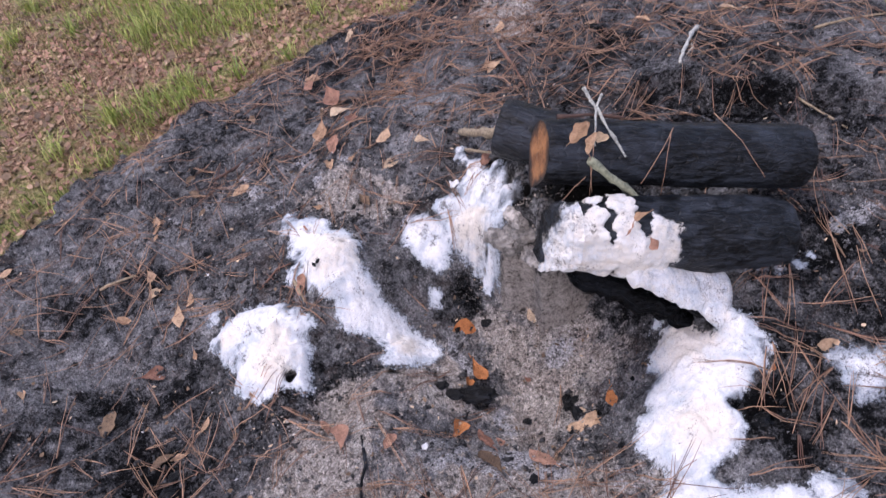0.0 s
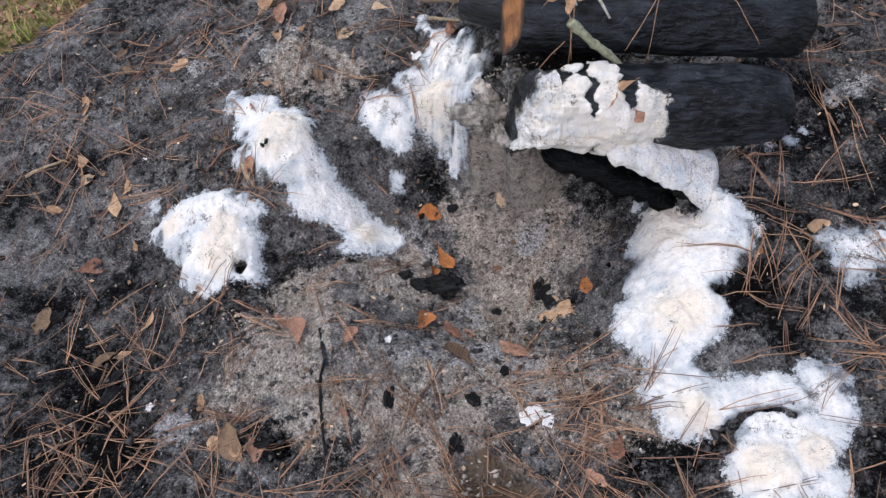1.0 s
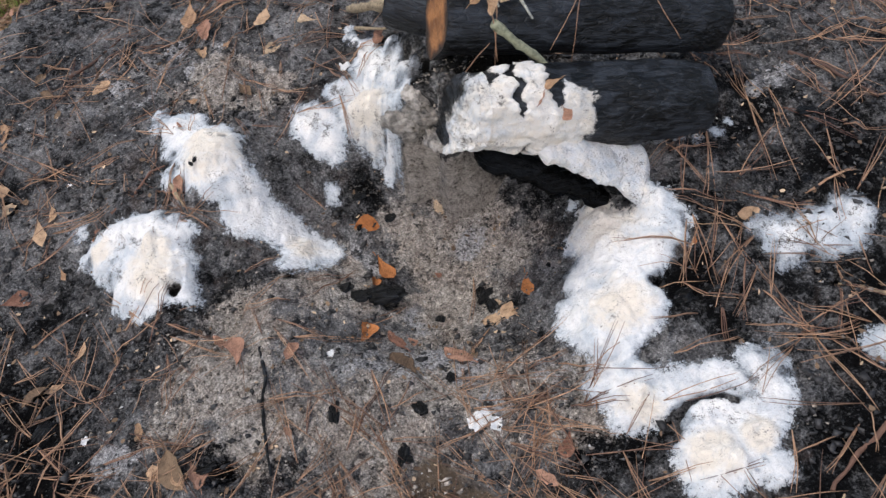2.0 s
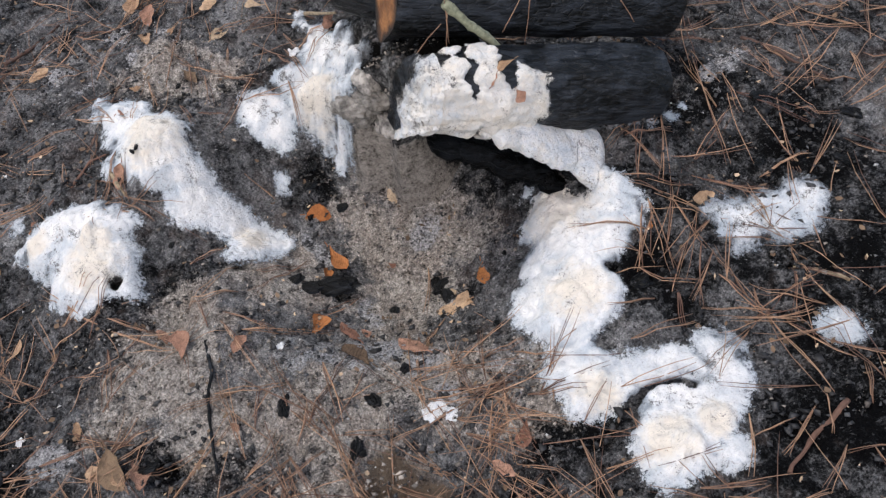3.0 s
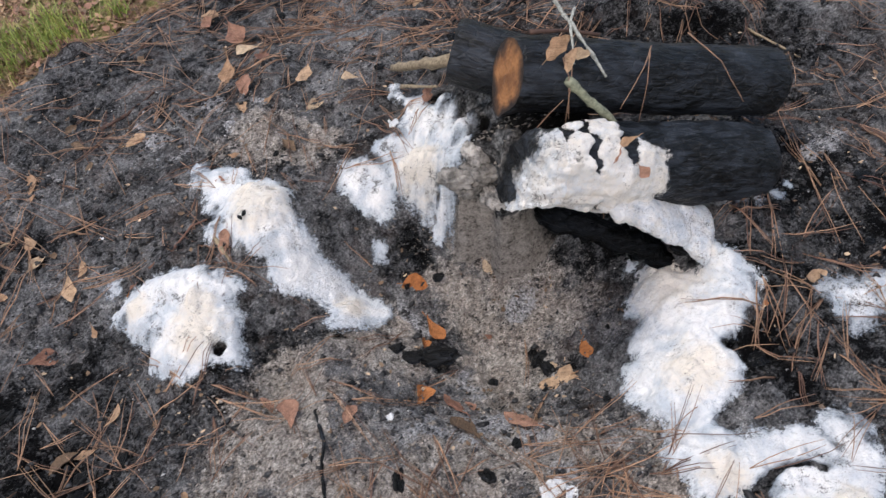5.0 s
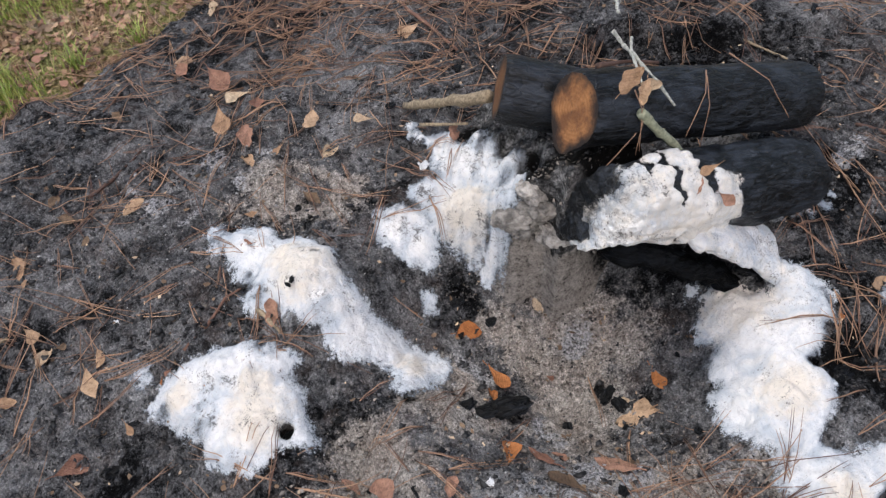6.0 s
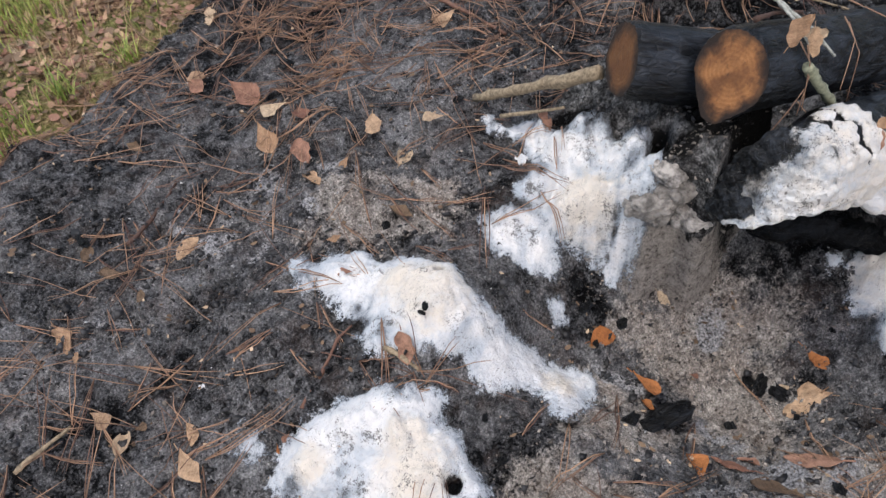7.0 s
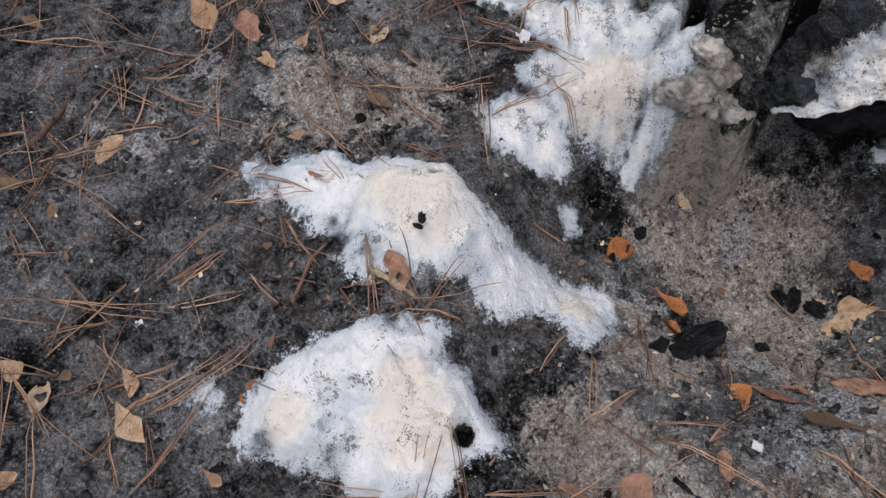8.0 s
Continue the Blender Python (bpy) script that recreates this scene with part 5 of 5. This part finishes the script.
def blackened(x, y):
    return dab(x, y, BLACK)


def crumbs(name, count, seed, mat, low, high, label, keep, steep=4):
    """Loose crumbs strewn over the burnt ground, most of them small; keep(x, y) says how many stay."""
    rng = np.random.RandomState(seed)
    near = rng.rand(count) < 0.7
    x = np.where(near, rng.uniform(-1.05, 1.15, count), rng.uniform(-1.5, 1.7, count))
    y = np.where(near, rng.uniform(-0.75, 0.9, count), rng.uniform(-0.9, 1.6, count))
    chance = keep(x, y) * np.clip(0.6 + 0.8 * grain(x, y, 9, seed, 3), 0.05, 1.5)
    ok = (turf(x, y) < 0.4) & (rng.rand(count) < chance) & (~on_ash(x, y) | (rng.rand(count) < 0.02))
    x, y = x[ok], y[ok]
    n = len(x)
    r = low + (high - low) * rng.rand(n) ** steep
    q = np.array([(1, 0, 0), (0, 1, 0), (-1, 0, 0), (0, -1, 0), (0, 0, 0.75), (0, 0, -0.75)], float)
    v = q[None] * rng.uniform(0.4, 1.3, (n, 6, 3)) + rng.uniform(-0.55, 0.55, (n, 6, 3)) * (1, 1, 0.6)
    v *= rng.uniform(0.55, 1.45, (n, 1, 3))
    turn = rng.uniform(0, 6.283, n)
    c, s = np.cos(turn)[:, None], np.sin(turn)[:, None]
    vx, vy = (v[..., 0] * c - v[..., 1] * s) * 1.15, v[..., 0] * s + v[..., 1] * c
    z = np.maximum(ground_z(x, y), stump_z(x, y))
    verts = np.stack([x[:, None] + r[:, None] * vx, y[:, None] + r[:, None] * vy, z[:, None] + r[:, None] * (0.30 + v[..., 2])], -1).reshape(-1, 3)
    tri = np.array([(0, 1, 4), (1, 2, 4), (2, 3, 4), (3, 0, 4), (1, 0, 5), (2, 1, 5), (3, 2, 5), (0, 3, 5)])
    faces = (tri[None] + 6 * np.arange(n)[:, None, None]).reshape(-1, 3)
    tagged(new(name, bulk_mesh(name, verts, faces, mat)), label, "crumbs", kind="stuff")


SOILBIT = varied("soil_crumb", (0.11, 0.096, 0.085), (0.46, 0.41, 0.36), 0.95, 30, 0.7)
GRIT = varied("burnt_grit", (0.028, 0.029, 0.031), (0.15, 0.15, 0.155), 0.8, 22, 0.9)
# ash grains; the whitest are added in place of glints off the char
PALE = varied("pale_ash_and_glint", (0.30, 0.31, 0.32), (0.72, 0.72, 0.71), 0.9, 150)
crumbs("charcoal_crumbs", 70000, 51, CRUMB, 0.0010, 0.009, "loose black charcoal crumbs", lambda x, y: 0.8 - 0.7 * soily(x, y), 6)
crumbs("burnt_grit", 110000, 54, GRIT, 0.0010, 0.0042, "dark grey burnt grit and soil grains", lambda x, y: (0.9 - 0.75 * soily(x, y)) * (1 - 0.6 * blackened(x, y)))
crumbs("soil_crumbs", 100000, 53, SOILBIT, 0.0010, 0.0055, "crumbled grey brown soil", lambda x, y: (0.06 + 0.94 * soily(x, y)) * (1 - 0.85 * blackened(x, y)), 5)
crumbs("ash_crumbs", 8000, 52, PALE, 0.0006, 0.0034, "small pale grains and flakes of ash, some standing for glints", lambda x, y: (0.4 + 0.5 * np.clip(grain(x, y, 6, 58, 2), 0, 1)) * (1 - 0.85 * blackened(x, y)), 6)


# ---- leaf litter in the turf ----
def litter_bits(name, count, seed, kind, label, area=around, chance=lambda x, y: turf(x, y) > 0.6, size=1.0, high=1.0):
    rng = random.Random(seed)
    verts, faces = [], []
    xs, ys = scatter(count, seed, area, chance)
    for x, y, z in zip(xs, ys, ground_z(xs, ys)):
        z, a, r, w = z + rng.uniform(0.002, 0.012) * high, rng.uniform(0, 6.283), rng.uniform(0.004, 0.017) * size, rng.uniform(0.3, 0.7)
        o = len(verts)
        tx, ty = rng.uniform(-0.5, 0.5), rng.uniform(-0.5, 0.5)
        for u, v in ((-1, 0), (-0.4, -w), (0.4, -w * 0.9), (1, 0), (0.4, w), (-0.4, w * 0.8)):
            px, py = r * (u * math.cos(a) - v * math.sin(a)), r * (u * math.sin(a) + v * math.cos(a))
            verts.append((x + px, y + py, z + tx * px + ty * py + 0.2 * r * u * u))
        faces += [(o, o + 1, o + 5), (o + 1, o + 2, o + 4, o + 5), (o + 2, o + 3, o + 4)]
    tagged(new(name, mesh_of(name, verts, faces, LEAF[kind], False)), label, "leaf litter", kind="stuff")


litter_bits("leaf_litter", 6500, 81, "rust", "brown dead leaf bits among the grass")
litter_bits("leaf_litter", 3000, 82, "tan", "tan dead leaf bits among the grass")
litter_bits("leaf_litter", 3500, 83, "brown", "dark brown dead leaf bits among the grass", size=1.3)


def scraps(x, y):
    return (turf(x, y) < 0.4) * ~on_ash(x, y) * np.clip(0.35 + 0.7 * grain(x, y, 7, 77, 2), 0.05, 1)


litter_bits("leaf_scraps", 1500, 84, "brown", "small scorched leaf scraps on burnt ground", burnt_area, scraps, 0.55, 0.4)
litter_bits("leaf_scraps", 600, 85, "pale", "small pale leaf scraps on burnt ground", burnt_area, scraps, 0.4, 0.4)


# ---- charcoal pieces ----
def coal(x, y, size, turn=0, long=1.0, z=None, seed=None):
    rng = random.Random(int((x * 7919 + y * 104729) * 1000) if seed is None else seed)
    bm = bmesh.new()
    bmesh.ops.create_icosphere(bm, subdivisions=3, radius=1.0)
    off = Vector((rng.uniform(0, 50), rng.uniform(0, 50), 0))
    for v in bm.verts:
        c = v.co
        k = 1 + 0.40 * noise.noise(c * 1.4 + off) + 0.22 * noise.noise(c * 3.5 + off) + 0.16 * noise.noise(c * 7 + off) + 0.09 * noise.noise(c * 15)
        block = max(abs(c.x), abs(c.y), abs(c.z)) ** -0.35
        v.co = Vector((c.x * long, c.y * 0.8, c.z * 0.5)) * k * block * size * 0.8
    me = bpy.data.meshes.new("charcoal_piece")
    bm.to_mesh(me)
    bm.free()
    me.materials.append(COAL)
    ob = new("charcoal_piece", me)
    ob.matrix_world = pose(x, y, (level(x, y) + 0.08 * size + float(cover(x, y))) if z is None else z, rng.uniform(-12, 12), rng.uniform(-12, 12), turn)
    tagged(ob, "black brittle piece of charcoal half sunk in the soil", "charcoal", "charcoal pieces")


coal(-0.027, -0.078, 0.038, -12, 2.1)
coal(0.208, -0.105, 0.02, 70, 1.1)
coal(-0.431, -0.43, 0.019, 10, 1.8)
coal(0.004, -0.414, 0.02, 120, 1.2)
coal(0.635, -0.364, 0.026, 15, 1.5)
coal(0.582, -0.363, 0.026, 5, 1.1)
coal(-0.159, -0.389, 0.017, 80, 1.8)
coal(0.081, -0.363, 0.015, 45, 1.2)
coal(-0.807, 0.138, 0.022, 0, 1.5)
coal(-0.786, -0.214, 0.031, 60, 1.1)
coal(-0.209, -0.164, 0.011, 30, 1.8)
coal(0.293, -0.32, 0.012, 100, 1.2)
coal(0.221, -0.123, 0.022, 20, 1.5)
coal(-0.253, 0.517, 0.017, 70, 1.1)
# black lump added to stand for the dark hole in the ash trail
coal(-0.271, 0.299, 0.015, 10, 1.3, level(-0.271, 0.299) + 0.024)
coal(-0.338, 0.246, 0.008, 50, 1.5, level(-0.338, 0.246) + 0.034)
coal(-0.350, 0.240, 0.006, 120, 1.5, level(-0.350, 0.240) + 0.034)
coal(0.012, 0.226, 0.017, 60, 1.4)
coal(-0.009, 0.174, 0.015, 15, 1.5)
coal(0.048, 0.121, 0.016, 5, 1.1)
coal(-0.029, 0.122, 0.011, 80, 1.8)
coal(-0.337, 0.08, 0.008, 45, 1.2)
coal(-0.1, -0.051, 0.018, 0, 1.5)
coal(0.093, -0.152, 0.017, 60, 1.1)
coal(-0.075, -0.075, 0.022, -20, 1.8)
# black lump added as the dark inside of the rounded heap's hole
coal(-0.461, 0.003, 0.018, 30, 1.2)
coal_random = random.Random(4)
made = 0
while made < 70:
    cx, cy = coal_random.uniform(-1.2, 1.4), coal_random.uniform(-0.8, 1.3)
    if float(turf(cx, cy)) < 0.2 and all(math.hypot(cx - a, cy - b) > r + 0.015 for a, b, r in ASH_SPOTS) and not (0.1 < cx < 0.95 and -0.1 < cy < 0.45):
        coal(cx, cy, coal_random.uniform(0.007, 0.021), coal_random.uniform(0, 180), coal_random.uniform(1.0, 1.9))
        made += 1


# ---- sticks ----
def stick(name, points, radius, mat, label, category="stick", sides=10, taper=0.6, knobs=0.45, wiggle=0.9):
    base = Vector(points[0])
    pts = [Vector(p) - base for p in points]
    fine = []
    for k in range(len(pts) - 1):
        for q in range(6):
            u = q / 6
            p = pts[k].lerp(pts[k + 1], u)
            fine.append(p + wiggle * radius * Vector((noise.noise((p + base) * 25), noise.noise((p + base) * 25 + Vector((9, 0, 0))), 0)))
    fine.append(pts[-1])
    radii = [radius * (1 - (1 - taper) * k / (len(fine) - 1)) for k in range(len(fine))]
    radii = [r * (1 + knobs * noise.noise(Vector((k * 0.9, radius * 900, base.x * 40)))) for k, r in enumerate(radii)]
    v, f = tube(fine, radii, sides, 0.35)
    ob = new(name, mesh_of(name, v, f, mat))
    ob.location = base
    return tagged(ob, label, category, "loose sticks")


def lying(path, radius):
    return [(x, y, level(x, y) + radius * 0.7) for x, y in path]


stick("branch", [(0.096, 0.684, 0.045), (0.135, 0.56, 0.13), (0.200, 0.41, 0.228)], 0.010, BARK, "weathered tan branch leaning on a charred log", taper=1.45)
stick("twig", [(0.099, 0.593, 0.05), (0.17, 0.469, 0.12)], 0.005, BARK, "thin pale twig below the branch", "twig")
stick("mossy_branch", [(0.352, 0.095, 0.353), (0.376, 0.088, 0.325), (0.412, 0.078, 0.283), (0.452, 0.066, 0.232)], 0.0095, MOSS, "greenish lichen covered branch between two logs", taper=0.8, knobs=0.25, wiggle=0.35)
stick("lichen_twig", [(0.387, 0.253, 0.427), (0.394, 0.225, 0.408), (0.408, 0.185, 0.392), (0.412, 0.148, 0.383), (0.434, 0.095, 0.338)], 0.0044, LICHEN, "whitish lichen covered twig lying across the log", "twig", knobs=0.9)
stick("twig", [(0.422, 0.240, 0.408), (0.405, 0.214, 0.402), (0.384, 0.150, 0.392), (0.372, 0.110, 0.376)], 0.0032, LICHEN, "thin lichen covered twig beside dry leaves on the log", "twig", knobs=0.8)
stick("twig", [(0.314, 0.186, 0.416), (0.393, 0.203, 0.386), (0.460, 0.193, 0.365)], 0.005, BURNT_TWIG, "reddish brown twig along the top of the log", "twig")
y_stick = stick("forked_twig", lying([(0.907, 0.950), (0.859, 0.885), (0.791, 0.765)], 0.008), 0.0075, LICHEN, "pale forked twig on burnt ground", "twig")
v, f = tube([Vector((-0.048, -0.065, 0.0)), Vector((-0.045, -0.10, 0.002)), Vector((-0.082, -0.135, 0.0))], [0.004, 0.0035, 0.002], 8, 0.3)
part("fork", mesh_of("fork", v, f, LICHEN), y_stick)
stick("charred_root", lying([(-0.283, -0.212), (-0.277, -0.29), (-0.293, -0.344), (-0.295, -0.411), (-0.296, -0.488)], 0.003), 0.0042, COAL, "thin black charred root in grey soil", "root")
stick("twig", lying([(-0.595, 0.269), (-0.535, 0.302), (-0.480, 0.332), (-0.435, 0.346)], 0.004), 0.0038, BURNT_TWIG, "reddish dead twig among pine needles", "twig")
stick("twig", lying([(-0.422, 0.254), (-0.41, 0.218), (-0.398, 0.186)], 0.006), 0.006, BARK, "short grey broken twig beside white ash", "twig")
stick("twig", lying([(0.882, -0.435), (0.922, -0.468), (0.953, -0.507)], 0.005), 0.005, BARK, "thin tan twig on black ground", "twig")
stick("twig", lying([(0.807, -0.726), (0.725, -0.758), (0.646, -0.806)], 0.006), 0.0055, BURNT_TWIG, "scorched brown twig near the ash", "twig")
stick("twig", lying([(1.06, 0.133), (1.112, 0.048), (1.169, -0.066)], 0.006), 0.006, BURNT_TWIG, "scorched brown twig among pine needles", "twig")
stick("twig", lying([(1.228, 0.822), (1.332, 0.822), (1.442, 0.806)], 0.005), 0.005, BARK, "long thin tan twig on burnt ground", "twig")
stick("twig", lying([(-1.044, 0.464), (-0.99, 0.475), (-0.938, 0.493)], 0.005), 0.005, BARK, "thin tan twig on burnt ground", "twig")
stick("twig", lying([(0.289, 1.157), (0.315, 1.0), (0.332, 0.867)], 0.006), 0.006, BURNT_TWIG, "scorched brown twig behind the logs", "twig")
stick("twig", lying([(0.981, 0.689), (1.05, 0.53), (1.115, 0.375)], 0.004), 0.0045, BARK, "long thin tan twig across black ground", "twig")
stick("twig", lying([(-0.703, 0.802), (-0.63, 0.85), (-0.553, 0.904)], 0.005), 0.005, BURNT_TWIG, "scorched brown twig on burnt ground", "twig")
for hung in ([(0.562, 0.165, 0.327), (0.522, 0.112, 0.322), (0.46, 0.075, 0.265)], [(0.552, 0.150, 0.328), (0.526, 0.098, 0.302), (0.505, 0.075, 0.215)], [(0.681, 0.230, 0.285), (0.709, 0.132, 0.270), (0.751, 0.085, 0.185)],
             [(0.355, 0.122, 0.388), (0.355, 0.094, 0.362), (0.350, 0.075, 0.275)], [(0.371, 0.117, 0.378), (0.357, 0.088, 0.344), (0.345, 0.078, 0.265)], [(0.264, 0.080, 0.245), (0.308, 0.075, 0.300), (0.340, 0.080, 0.322)]):
    stick("pine_needle", hung, 0.0014, NEEDLE, "dry pine needle hanging on the charred log", "pine needle", 6)
stick("charred_root", [(0.29, 0.060, 0.045), (0.345, -0.010, 0.055), (0.41, -0.058, 0.032), (0.48, -0.085, -0.012), (0.54, -0.110, -0.060), (0.575, -0.125, -0.10)], 0.029, SOOT, "thick black charred root below the ash covered log", "root", 40, 0.75, 0.3)
stick("twig", [(0.449, 0.060, 0.232), (0.486, 0.066, 0.222), (0.535, 0.060, 0.205)], 0.005, BARK, "grey broken twig between two charred logs", "twig")
for x, y, z, turn, size, kind in ((0.345, 0.125, 0.412, 60, 0.062, "tan"), (0.362, 0.105, 0.392, -80, 0.050, "tan"), (0.385, 0.115, 0.39, 20, 0.04, "pale"), (0.395, -0.05, 0.265, -70, 0.040, "rust"), (0.43, -0.035, 0.285, -100, 0.042, "tan"), (0.44, -0.085, 0.245, 10, 0.04, "rust")):
    leaf(x, y, turn, size, kind, z)


# ---- curled flakes of white ash ----
def flake(x, y, size, turn):
    verts, faces = [], []
    for k in range(9):
        for j in range(7):
            u, v = k / 8 - 0.5, j / 6 - 0.5
            wob = noise.noise(Vector((u * 4, v * 4, x * 30)))
            verts.append((size * (u + 0.15 * wob), size * (0.7 * v + 0.12 * wob), size * (0.22 * wob + 0.3 * v * v + 0.12)))
    for k in range(8):
        for j in range(6):
            a = k * 7 + j
            faces.append((a, a + 1, a + 8, a + 7))
    me = mesh_of("ash_flake", verts, faces, ASH)
    store(me, "depth", [2.5] * len(verts))
    store(me, "dusty", [0.28] * len(verts))
    store(me, "cream", [0.3] * len(verts))
    ob = new("ash_flake", me)
    ob.matrix_world = pose(x, y, level(x, y), 0, 0, turn)
    tagged(ob, "curled brittle flake of white ash on grey soil", "ash", "ash flakes")


for x, y, size, turn in ((0.114, -0.479, 0.045, 20), (0.142, -0.500, 0.03, 70), (0.128, -0.470, 0.025, 120), (-0.147, -0.254, 0.022, 30), (-0.683, -0.274, 0.02, 50), (-0.718, 0.435, 0.012, 0), (0.05, 0.455, 0.03, 15)):
    flake(x, y, size, turn)
